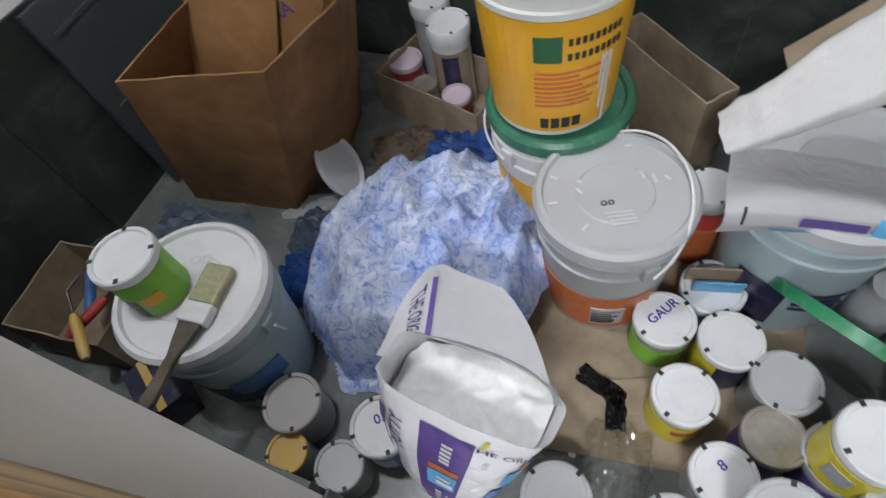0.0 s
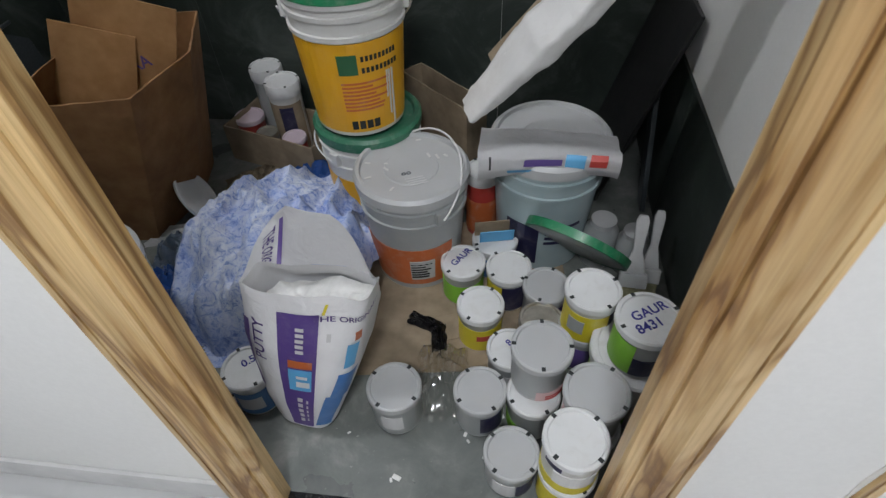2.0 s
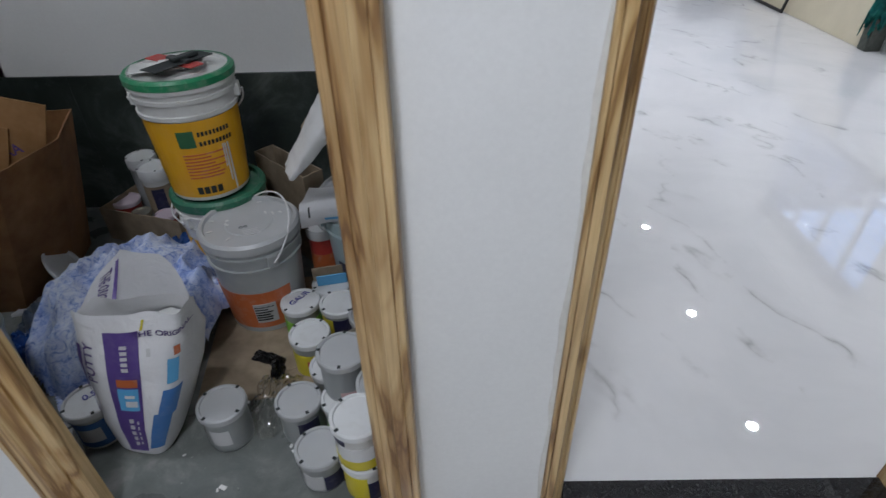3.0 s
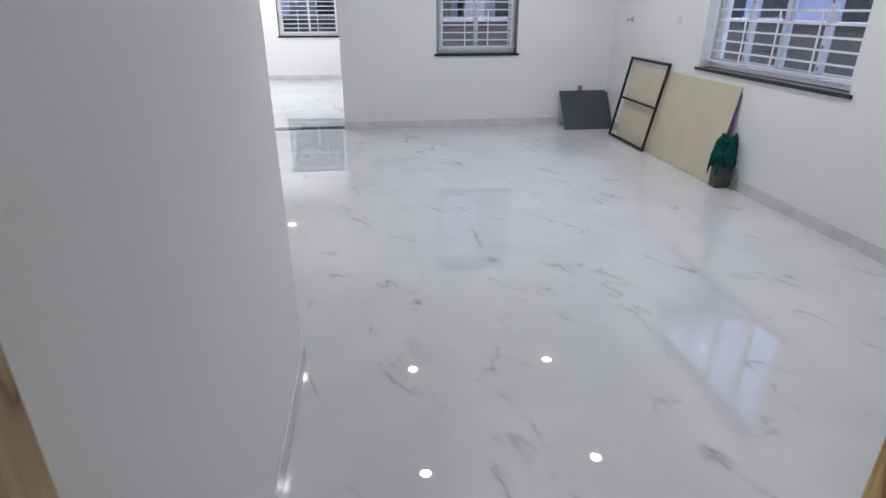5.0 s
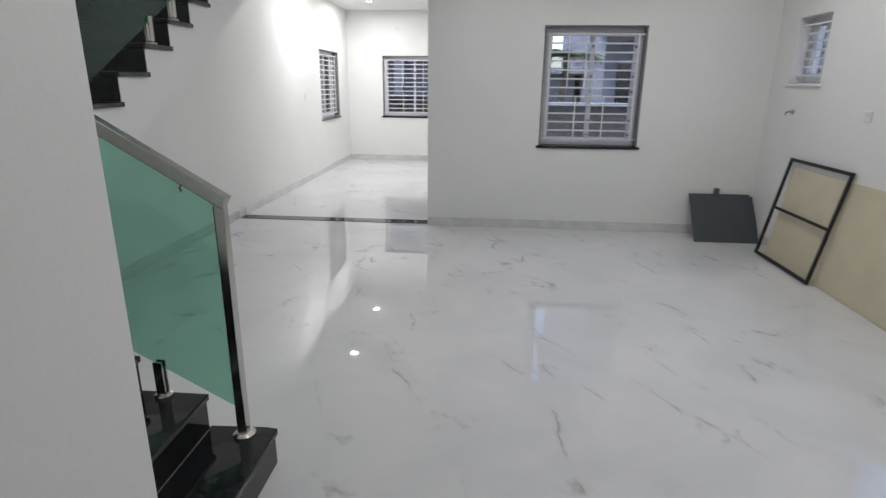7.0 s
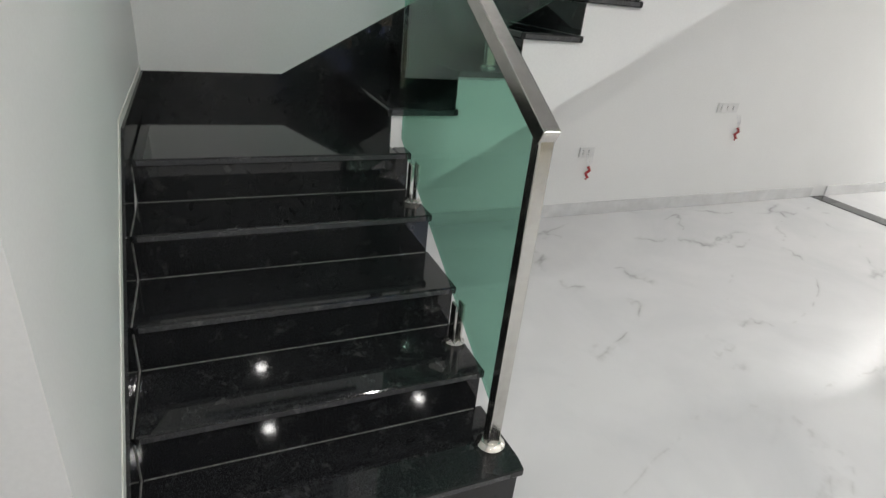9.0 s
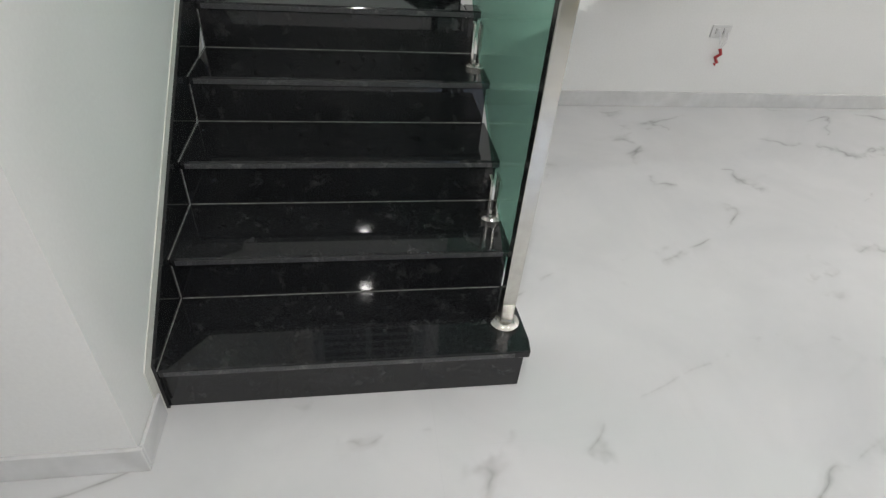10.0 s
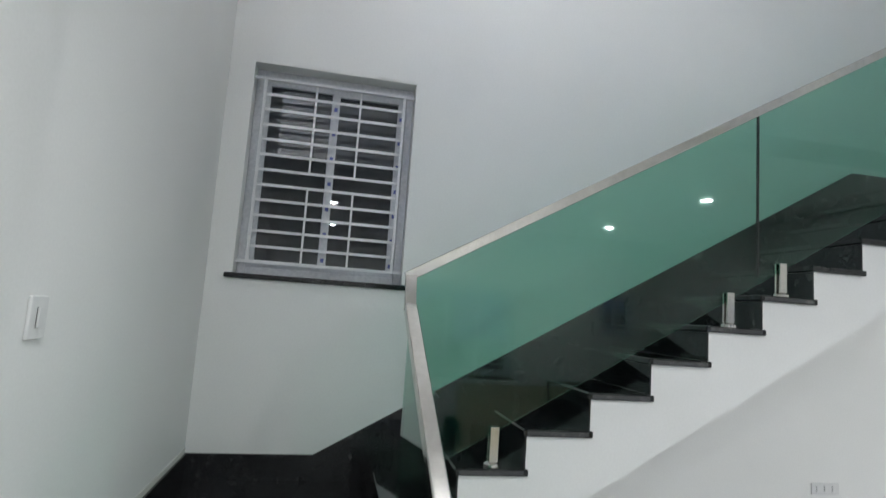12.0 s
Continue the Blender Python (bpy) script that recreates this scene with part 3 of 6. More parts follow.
# ---- windows ----
def window_unit(name, width, height, bars, low_v, high_v, m, label, depth=0.23, surround=SILL_GREY, sill_mat=BLACK, leaves=2):
    """A sliding window with an inner grille; x across, y outwards, z up from the sill, the room face at y = 0."""
    w = empty(name, m, label, "window", kind="structure")
    lin = 0.012
    part("reveal", boxes((0, lin, 0.002, depth, 0.03, height), (width - lin, width, 0.002, depth, 0.03, height), (lin, width - lin, 0.002, depth, height - lin, height)), surround, w)
    part("window_sill", bevelled(boxes((-0.03, width + 0.03, -0.022, -0.0005, -0.005, 0.024), (0.001, width - 0.001, -0.0004, depth - 0.02, 0.001, 0.024)), 0.003, 1), sill_mat, w)
    f0, f1, t = 0.115, 0.185, 0.045
    part("window_frame", bevelled(boxes((lin, lin + t, f0, f1, 0.026, height - lin), (width - lin - t, width - lin, f0, f1, 0.026, height - lin), (lin + t, width - lin - t, f0, f1, 0.026, 0.026 + t), (lin + t, width - lin - t, f0, f1, height - lin - t, height - lin)), 0.003, 1), ALU, w)
    inner0, inner1 = lin + t, width - lin - t
    step = (inner1 - inner0) / leaves
    for k in range(leaves):
        a, b = inner0 + step * k - (0.025 if k else 0), inner0 + step * (k + 1) + (0.025 if k < leaves - 1 else 0)
        y = 0.125 + 0.028 * (k % 2)
        z0, z1, s = 0.026 + t, height - lin - t, 0.045
        sash = part("sash", boxes((a, a + s, y, y + 0.025, z0, z1), (b - s, b, y, y + 0.025, z0, z1), (a + s, b - s, y, y + 0.025, z0, z0 + s), (a + s, b - s, y, y + 0.025, z1 - s, z1)), ALU, w)
        pane = part("pane", boxes((a + s, b - s, y + 0.010, y + 0.015, z0 + s, z1 - s)), CLEAR_GLASS, sash)
        pane.visible_shadow = False
        marks = bmesh.new()
        for j in range(int((z1 - z0) / 0.16)):
            box(marks, b - s + 0.012, b - 0.012, y - 0.0012, y - 0.0004, z0 + 0.06 + 0.16 * j, z0 + 0.085 + 0.16 * j)
        part("printed_tape", marks, BLUE_TAPE, sash, "blue marks on the protective tape")
    g, x0, x1, zb, zt = 0.008, 0.075, width - 0.075, 0.10, height - 0.085
    part("grille_upright", boxes((x0 - g, x0 + g, 0.050, 0.066, zb, zt)), GRILLE, w)
    part("grille_upright", boxes((x1 - g, x1 + g, 0.050, 0.066, zb, zt)), GRILLE, w)
    zs = [zb + (zt - zb) * k / (bars - 1) for k in range(bars)]
    for k, z in enumerate(zs):
        full = k in (0, bars - 1)
        part("grille_bar", boxes((lin if full else x0 - g, width - lin if full else x1 + g, 0.048 if full else 0.0662, 0.068 if full else 0.074, z - g, z + g)), GRILLE, w)
    mid = bars // 2
    for fr in low_v:
        x = x0 + (x1 - x0) * fr
        part("grille_rod", boxes((x - 0.006, x + 0.006, 0.0555, 0.066, zs[0] + g, zs[mid - 1])), GRILLE, w)
    for fr in high_v:
        x = x0 + (x1 - x0) * fr
        part("grille_rod", boxes((x - 0.006, x + 0.006, 0.0555, 0.066, zs[mid], zs[-1] - g)), GRILLE, w)
    return w


def size(h):
    return h[1] - h[0], h[3] - h[2]


w_, h_ = size(WIN_A)
window_unit("window_1", w_, h_, 13, (0.33, 0.66), (0.22, 0.42), pose(WIN_A[0], Y_PIER, WIN_A[2]), "sliding window with white steel grille and dark sill")
w_, h_ = size(WIN_B)
window_unit("window_2", w_, h_, 13, (0.30, 0.66), (0.30, 0.66), pose(WIN_B[0], Y_FAR, WIN_B[2]), "wide sliding window with white grille in the end wall")
w_, h_ = size(WIN_LEFT)
window_unit("window_3", w_, h_, 13, (0.33, 0.66), (0.33, 0.66), pose(X_LEFT, WIN_LEFT[0], WIN_LEFT[2], 0, 0, 90), "grilled sliding window beside the end wall")
w_, h_ = size(WIN_STAIR)
window_unit("window_4", w_, h_, 13, (0.36, 0.68), (0.36, 0.68), pose(X_LEFT, WIN_STAIR[0], WIN_STAIR[2], 0, 0, 90), "grilled sliding window above the stair landing, dark outside", surround=WALL)
w_, h_ = size(WIN_BIG)
window_unit("window_5", w_, h_, 13, (0.26, 0.5, 0.76), (0.26, 0.5, 0.76), pose(X_RIGHT, WIN_BIG[1], WIN_BIG[2], 0, 0, -90), "wide four-leaf sliding window with white steel grille", surround=WALL, leaves=4, depth=0.25)
w_, h_ = size(WIN_SMALL)
window_unit("window_6", w_, h_, 7, (0.5,), (0.5,), pose(X_RIGHT, WIN_SMALL[1], WIN_SMALL[2], 0, 0, -90), "small grilled ventilation window high in the wall", surround=WALL, sill_mat=WALL, leaves=2, depth=0.25)


# ---- lamps ----
def downlight(x, y, z):
    d = empty("downlight", Matrix.Translation((x, y, z)), "round white LED downlight set in the ceiling", "ceiling light", "downlights")
    part("ring", lathe([(0.052, -0.001), (0.075, -0.001), (0.075, -0.010), (0.060, -0.014), (0.052, -0.010)], 28, cap=False), GRILLE, d, smooth=True)
    part("diffuser", lathe([(0.052, -0.004), (0.052, -0.009)], 28), LAMP_FACE, d, "glowing white diffuser")


for x, y in HALL_LAMPS + BACK_LAMPS:
    downlight(x, y, HALL_H)
for x, y in OTHER_LAMPS:
    downlight(x, y, 3.0)
# fixture drawn for the added lamp above the stairs
downlight(-0.8, 2.0, 5.92)

# ---- outside ----
EARTH = speckled("bare_ground", (0.10, 0.085, 0.06), (0.18, 0.15, 0.11), 3, 0.95, relief=0.5)
# OUT_WALL is darkened so the house by the stair window looks unlit
OUT_WALL = speckled("unlit_mottled_render", (0.025, 0.025, 0.028), (0.06, 0.06, 0.063), 5, 0.9, relief=0.3, tint=0.3)
# both house colours are dimmed and carry the outdoor light's blue cast
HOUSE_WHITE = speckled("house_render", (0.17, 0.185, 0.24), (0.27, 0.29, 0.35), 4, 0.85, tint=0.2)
HOUSE_BLUE_CAST = speckled("blue_cast_render", (0.22, 0.25, 0.42), (0.28, 0.32, 0.50), 4, 0.85, tint=0.2)
DARK_PANE = speckled("dark_house_window", (0.015, 0.017, 0.025), (0.03, 0.03, 0.04), 3, 0.15)
LEAF = speckled("palm_leaf", (0.02, 0.04, 0.015), (0.05, 0.085, 0.03), 6, 0.6)
BARK = speckled("palm_bark", (0.08, 0.065, 0.05), (0.16, 0.13, 0.10), 12, 0.9, relief=0.4)
G_OUT = -0.15
solid("ground", boxes((-300, 300, -300, -5.2, -0.25, G_OUT), (-300, 300, 11.63, 300, -0.25, G_OUT), (-300, -3.35, -5.2, 11.63, -0.25, G_OUT), (3.955, 300, -5.2, 11.63, -0.25, G_OUT), (0.22, 3.955, 5.76, 11.63, -0.25, G_OUT)), EARTH, "bare earth yard around the house", "ground")
for x0, x1, y0, y1 in ((0.3, 9.0, 9.4, 9.55), (7.6, 7.75, -5.0, 9.4), (-6.0, 0.3, 14.2, 14.35)):
    wall_ob = empty("boundary_wall", Matrix(), "dark mottled boundary wall of the yard", "boundary wall", "boundary walls")
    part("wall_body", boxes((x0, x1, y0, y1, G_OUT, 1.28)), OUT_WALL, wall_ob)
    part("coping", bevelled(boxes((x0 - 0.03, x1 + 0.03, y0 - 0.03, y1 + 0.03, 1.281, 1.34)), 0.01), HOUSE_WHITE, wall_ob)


def house(x0, x1, y0, y1, h, mat, face, label):
    """A flat-roofed neighbour; face 0 looks to -x, 1 to -y, 2 to +x."""
    ob = empty("house", Matrix(), label, "house", "neighbouring houses")
    part("walls", boxes((x0, x1, y0, y1, G_OUT, h)), mat, ob)
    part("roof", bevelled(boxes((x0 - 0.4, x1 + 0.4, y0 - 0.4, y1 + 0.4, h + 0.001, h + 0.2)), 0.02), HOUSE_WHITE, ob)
    lo, hi = (x0, x1) if face == 1 else (y0, y1)
    n = max(2, int((hi - lo) / 2.4))
    for s in range(int(h // 3.0)):
        for k in range(n):
            c = lo + (hi - lo) * (k + 0.5) / n
            z = 0.95 + 3.0 * s
            if face == 1:
                dims, rim = (c - 0.6, c + 0.6, y0 - 0.03, y0 - 0.001, z, z + 1.25), (c - 0.7, c + 0.7, y0 - 0.06, y0 - 0.031, z - 0.1, z - 0.02)
            elif face == 0:
                dims, rim = (x0 - 0.03, x0 - 0.001, c - 0.6, c + 0.6, z, z + 1.25), (x0 - 0.06, x0 - 0.031, c - 0.7, c + 0.7, z - 0.1, z - 0.02)
            else:
                dims, rim = (x1 + 0.001, x1 + 0.03, c - 0.6, c + 0.6, z, z + 1.25), (x1 + 0.031, x1 + 0.06, c - 0.7, c + 0.7, z - 0.1, z - 0.02)
            win = part("window", boxes(dims), DARK_PANE, ob)
            part("ledge", boxes(rim), HOUSE_WHITE, win)
        if face == 1:
            for k in range(n + 1):
                x = lo + (hi - lo) * k / n
                part("column", bevelled(boxes((x - 0.14, x + 0.14, y0 - 0.9, y0 - 0.62, G_OUT + 3.0 * s, 2.85 + 3.0 * s)), 0.02), HOUSE_WHITE, ob)
            part("balcony", boxes((x0, x1, y0 - 1.0, y0 - 0.07, 2.86 + 3 * s, 3.0 + 3 * s)), HOUSE_WHITE, ob)
    return ob


# unseen upper storeys added to block sky in the floor reflection of window_1
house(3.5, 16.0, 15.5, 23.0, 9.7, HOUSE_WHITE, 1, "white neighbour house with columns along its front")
house(10.2, 18.0, -6.0, 12.5, 3.3, HOUSE_BLUE_CAST, 0, "flat-roofed neighbour house, blue cast in its colour, dark windows")
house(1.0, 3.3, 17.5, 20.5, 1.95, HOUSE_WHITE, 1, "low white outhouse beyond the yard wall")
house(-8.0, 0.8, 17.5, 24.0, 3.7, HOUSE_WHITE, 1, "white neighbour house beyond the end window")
# assumed house, set close to keep sky light off the stair window
house(-14.0, -3.35, -4.0, 13.0, 7.2, OUT_WALL, 2, "assumed neighbour house by the stair window, unlit look in its dark colour")


def palm(x, y, h):
    rnd = random.Random(5)
    ob = empty("palm_tree", Matrix.Translation((x, y, G_OUT)), "tall green palm with a ragged crown", "tree")
    pts = [(0.05 * math.sin(k), 0.04 * k, h * k / 8) for k in range(9)]
    part("trunk", tube(pts, 0.08, 10), BARK, ob, smooth=True)
    bm = bmesh.new()
    top = Vector(pts[-1])
    for k in range(22):
        a, droop, L = 2 * math.pi * k / 22 + rnd.uniform(-0.2, 0.2), rnd.uniform(0.5, 1.6), rnd.uniform(0.6, 0.95)
        d = Vector((math.cos(a), math.sin(a), 0))
        side = Vector((-d.y, d.x, 0))
        for j in range(18):
            t = (j + 1) / 18
            p = top + d * (L * t) + Vector((0, 0, 0.45 * t - 0.5 * droop * t * t))
            for s in (-1, 1):
                ln = 0.22 * math.sin(math.pi * min(0.95, t * 0.9 + 0.08)) + 0.08
                tip = p + side * s * ln + d * 0.12 + Vector((0, 0, -0.35 * ln))
                bm.faces.new([bm.verts.new(v) for v in (p - d * 0.025, p + d * 0.025, tip)])
    part("crown", bm, LEAF, ob)


palm(2.45, 13.0, 2.45)


# ---- hall things ----
BLACK_STEEL = speckled("black_painted_steel", (0.004, 0.004, 0.0045), (0.012, 0.012, 0.013), 40, 0.5)
PLY = speckled("cream_board", (0.585, 0.525, 0.385), (0.615, 0.555, 0.41), 4, 0.5, tint=0.06, big=2.0)
SLAB_GREY = speckled("dark_grey_stone", (0.045, 0.055, 0.062), (0.07, 0.082, 0.09), 160, 0.35, tint=0.2)
TEAL = speckled("teal_cloth", (0.006, 0.17, 0.17), (0.02, 0.27, 0.21), 18, 0.9, tint=0.5, big=9)
TIN_DARK = speckled("greenish_tin", (0.05, 0.06, 0.05), (0.09, 0.10, 0.085), 30, 0.5)
PLASTIC_WHITE = speckled("white_switch_plastic", (0.72, 0.72, 0.71), (0.76, 0.76, 0.75), 30, 0.3)
RED_WIRE = material("red_wire", (0.35, 0.02, 0.02), 0.5)
PURPLE_PRINT = speckled("purple_print", (0.06, 0.035, 0.22), (0.10, 0.06, 0.30), 25, 0.5)
CLEAR_PLASTIC = glass_material("clear_plastic", (0.86, 0.88, 0.88), 0.08)


def leaning(name, x0, x1, y0, y1, h, thick, mat, label, category):
    """A sheet that leans on the window wall, its foot at x0 and its head at x1."""
    ang = math.atan2(x1 - x0, h)
    L = math.hypot(x1 - x0, h)
    ob = empty(name, pose(x0, y0, 0.0, 0, math.degrees(ang), 0), label, category)
    return ob, L, y1 - y0


sheet, L, W = leaning("board", 3.548, 3.690, 2.50, 4.72, 0.90, 0.012, PLY, "large cream fibre board leaning on the wall", "board")
part("sheet", bevelled(boxes((0, 0.012, 0, W, 0.003, L)), 0.002), PLY, sheet)
part("printed_edge", boxes((0.0125, 0.020, -0.006, 0.05, 0.05, L - 0.05)), PURPLE_PRINT, sheet, "purple printed back edge")
fr, L, W = leaning("steel_frame", 3.478, 3.668, 3.80, 4.79, 0.985, 0.03, BLACK_STEEL, "black steel window frame leaning on the cream board", "frame")
for nm, dims in (("stile", (0, 0.025, 0, 0.03, 0.006, L)), ("stile", (0, 0.025, W - 0.03, W, 0.006, L)), ("rail", (0, 0.025, 0.031, W - 0.031, 0.006, 0.036)), ("rail", (0, 0.025, 0.031, W - 0.031, L - 0.03, L)), ("middle_rail", (0.002, 0.023, 0.031, W - 0.031, L * 0.49, L * 0.49 + 0.026))):
    part(nm, bevelled(boxes(dims), 0.003, 1), BLACK_STEEL, fr)
stone = empty("stone_slab", pose(3.0, 5.13, 0.0, -37.5, 0, 0), "dark grey stone slabs stacked against the wall", "stone slab")
part("slab_front", bevelled(boxes((0, 0.66, 0, 0.02, 0.0, 0.60)), 0.003), SLAB_GREY, stone)
part("slab_behind", bevelled(boxes((0.03, 0.70, 0.021, 0.041, 0.01, 0.585)), 0.003), SLAB_GREY, stone)
stand = empty("metal_bracket", Matrix.Translation((3.30, 5.50, 0.10)), "small steel bracket fixed to the wall", "bracket")
part("plate", bevelled(boxes((-0.03, 0.03, 0.0, 0.028, 0.36, 0.44)), 0.002), STEEL, stand)

rag_can = empty("tin_can", Matrix.Translation((3.60, 2.42, 0)), "greenish tin container standing by the board", "container")
part("body", bevelled(boxes((-0.075, 0.075, -0.06, 0.06, 0.0, 0.29)), 0.012), TIN_DARK, rag_can)


def rag(name, m, mat, label, pts, seed):
    """A draped cloth: a folded sheet hung over a support."""
    bm = bmesh.new()
    n = 36
    grid = []
    for i in range(n + 1):
        row = []
        for j in range(n + 1):
            u, v = i / n * 2 - 1, j / n * 2 - 1
            r = math.hypot(u, v)
            drop = pts * max(0, r - 0.42) ** 1.1
            fold = 0.09 * noise.noise(Vector((u * 3.2 + seed, v * 3.2, seed))) + 0.055 * noise.noise(Vector((u * 7, v * 7, seed))) + 0.02 * noise.noise(Vector((u * 15, v * 15, seed)))
            squeeze = 1 / (1 + 1.5 * max(0, r - 0.42))
            row.append(bm.verts.new((u * 0.21 * squeeze + fold * 0.8, v * 0.19 * squeeze + fold * 0.6, -drop + fold + 0.02 * math.sin(7 * math.atan2(v, u)))))
        grid.append(row)
    for i in range(n):
        for j in range(n):
            bm.faces.new((grid[i][j], grid[i + 1][j], grid[i + 1][j + 1], grid[i][j + 1]))
    bmesh.ops.solidify(bm, geom=bm.faces[:], thickness=0.003)
    ob = solid(name, bm, mat, label, "cloth", kind="", smooth=True)
    ob.matrix_basis = m
    return ob


rag("rag", pose(3.575, 2.41, 0.40, 12, -12, 0), TEAL, "crumpled teal cloth draped over a tin", 0.27, 2.0)
bottle = empty("plastic_bottle", Matrix.Translation((3.66, 2.29, 0)), "small clear plastic bottle by the wall", "bottle")
part("body", lathe([(0.026, 0.0), (0.03, 0.01), (0.03, 0.14), (0.012, 0.19), (0.012, 0.205)], 20), CLEAR_PLASTIC, bottle, smooth=True)
part("cap", lathe([(0.014, 0.205), (0.014, 0.225)], 16), PLASTIC_WHITE, bottle)


def plate(name, m, w, h, keys, label, category):
    ob = empty(name, m, label, category)
    part("plate", bevelled(boxes((-w / 2, w / 2, 0.0, 0.009, -h / 2, h / 2)), 0.003), PLASTIC_WHITE, ob)
    for k in range(keys):
        x = (k + 0.5 - keys / 2) * (w - 0.03) / keys
        part("key", bevelled(boxes((x - 0.009, x + 0.009, 0.0092, 0.014, -h * 0.24, h * 0.24)), 0.002), PLASTIC_WHITE, ob)
        part("slot", boxes((x + 0.0105, x + 0.0125, 0.0091, 0.0098, -h * 0.24, h * 0.24)), RUBBER, ob)
    return ob


plate("switch_plate", pose(-0.60, 0.001, 1.763), 0.085, 0.108, 1, "white switch plate on the stair wall", "switch")
plate("socket_plate", pose(X_RIGHT - 0.001, 3.82, 1.43, 0, 0, 90), 0.085, 0.085, 1, "white socket plate beside the wide window", "socket")
plate("switch_plate", pose(X_LEFT + 0.001, 8.40, 1.42, 0, 0, -90), 0.085, 0.11, 1, "white switch plate in the bright back room", "switch")
plate("socket_plate", pose(X_LEFT + 0.001, 2.84, 0.50, 0, 0, -90), 0.13, 0.075, 2, "bare white socket box low on the wall", "socket")
plate("socket_plate", pose(X_LEFT + 0.001, 4.12, 0.835, 0, 0, -90), 0.22, 0.075, 3, "long white socket plate with loose wires", "socket")
plate("fan_regulator", pose(-1.30, Y_FAR - 0.001, 2.75, 0, 0, 180), 0.08, 0.08, 1, "small white plate high on the end wall", "switch")


def wires(y, z, k):
    ob = empty("loose_wire", Matrix.Translation((X_LEFT + 0.012, y, z)), "loose red and white wires hanging from the socket", "wire", "loose wires")
    for s in range(k):
        part("strand", tube([(0.002, -0.03 + 0.03 * s, 0.0), (0.03, -0.03 + 0.025 * s, -0.05), (0.02, 0.0, -0.10 - 0.005 * s)], 0.0022, 6), PLASTIC_WHITE if s % 2 else GRILLE, ob)
    part("strand", tube([(0.018, 0.0, -0.10), (0.028, 0.012, -0.13), (0.02, -0.012, -0.155), (0.028, 0.006, -0.185), (0.02, 0.0, -0.20)], 0.011, 8), RED_WIRE, ob, "red taped end")


wires(2.86, 0.50, 3)
wires(4.27, 0.78, 2)
tap = empty("water_tap", pose(X_RIGHT, 4.97, 1.415), "small steel water outlet on the wall", "tap")
part("rose", lathe([(0.03, 0.0), (0.03, 0.008), (0.014, 0.012)], 20), STEEL, tap, m=pose(0, 0, 0, 0, -90, 0), smooth=True)
part("spout", tube([(0, 0, 0), (-0.05, 0, 0), (-0.07, 0, -0.01), (-0.075, 0, -0.035)], 0.011, 10), STEEL, tap, smooth=True)

# ---- store things ----
def plastic(name, color, rough=0.32, dirt=0.25):
    m = material(name, color, rough)
    v = coords(m, random_shift=True, space="Object")
    smudge = ramp(m, noisy(m, v, 22, 6, 0.65, 0.5), [(0.50, (0, 0, 0)), (0.72, (dirt, dirt, dirt))])
    soft = ramp(m, noisy(m, v, 6, 3), [(0.3, tuple(0.88 * c for c in color)), (0.7, color)])
    set_color(m, mix(m, smudge, soft, (0.42, 0.40, 0.36)))
    set_rough(m, noisy(m, v, 15, 4), rough * 0.7, rough * 1.5)
    return m


LID_WHITE = plastic("white_lid_plastic", (0.66, 0.67, 0.67))
LID_GREY = plastic("grey_lid_plastic", (0.44, 0.45, 0.455))
LID_DIRTY = plastic("dusty_lid", (0.42, 0.40, 0.38), 0.6, 0.6)
LID_YELLOW = plastic("yellow_lid", (0.62, 0.40, 0.10))
LID_PINK = plastic("pale_pink_lid", (0.60, 0.50, 0.56))
CAN_GREY = plastic("frosted_can_plastic", (0.34, 0.36, 0.36), 0.3, 0.35)
CAN_WHITE = plastic("white_can_plastic", (0.62, 0.62, 0.60))
GREEN_LID = plastic("green_lid_plastic", (0.015, 0.20, 0.085))
PALE_TEAL = plastic("pale_teal_plastic", (0.34, 0.43, 0.45))
DARK_GREEN = plastic("dark_green_rim", (0.03, 0.16, 0.09))
YELLOW = plastic("yellow_wrap", (0.70, 0.36, 0.015), 0.3, 0.06)
YELLOW_LABEL = plastic("yellow_label", (0.62, 0.52, 0.03), 0.35, 0.15)
LIME = plastic("lime_label", (0.20, 0.48, 0.04), 0.35, 0.15)
NAVY = plastic("navy_label", (0.018, 0.018, 0.055), 0.35, 0.15)
BLUE_LABEL = plastic("blue_label", (0.05, 0.16, 0.40), 0.35, 0.15)
ORANGE_LABEL = plastic("orange_label", (0.50, 0.13, 0.04), 0.4, 0.3)
PURPLE = plastic("purple_label", (0.10, 0.06, 0.24), 0.4, 0.1)
PINK_LABEL = plastic("pink_label", (0.62, 0.42, 0.42), 0.4, 0.1)
RED_LABEL = plastic("red_label", (0.45, 0.05, 0.04), 0.4, 0.1)
SKY_PRINT = plastic("sky_blue_print", (0.10, 0.36, 0.62), 0.4, 0.05)
MARKER = material("marker_ink", (0.03, 0.03, 0.22), 0.6)
DARK_INK = material("dark_ink", (0.015, 0.02, 0.02), 0.6)
PALE_INK = material("pale_ink", (0.55, 0.55, 0.55), 0.6)
GREEN_INK = material("green_ink", (0.02, 0.10, 0.04), 0.6)
TIN = speckled("tin_lid", (0.45, 0.42, 0.36), (0.60, 0.57, 0.50), 30, 0.3, metal=0.8)
WIRE = speckled("handle_wire", (0.62, 0.62, 0.62), (0.70, 0.70, 0.70), 30, 0.4)
SACK = plastic("woven_white_sack", (0.72, 0.72, 0.73), 0.45, 0.08)
bump(SACK, noisy(SACK, coords(SACK, space="World"), 14, 5, 0.6, 0.8), 0.5, 0.012)
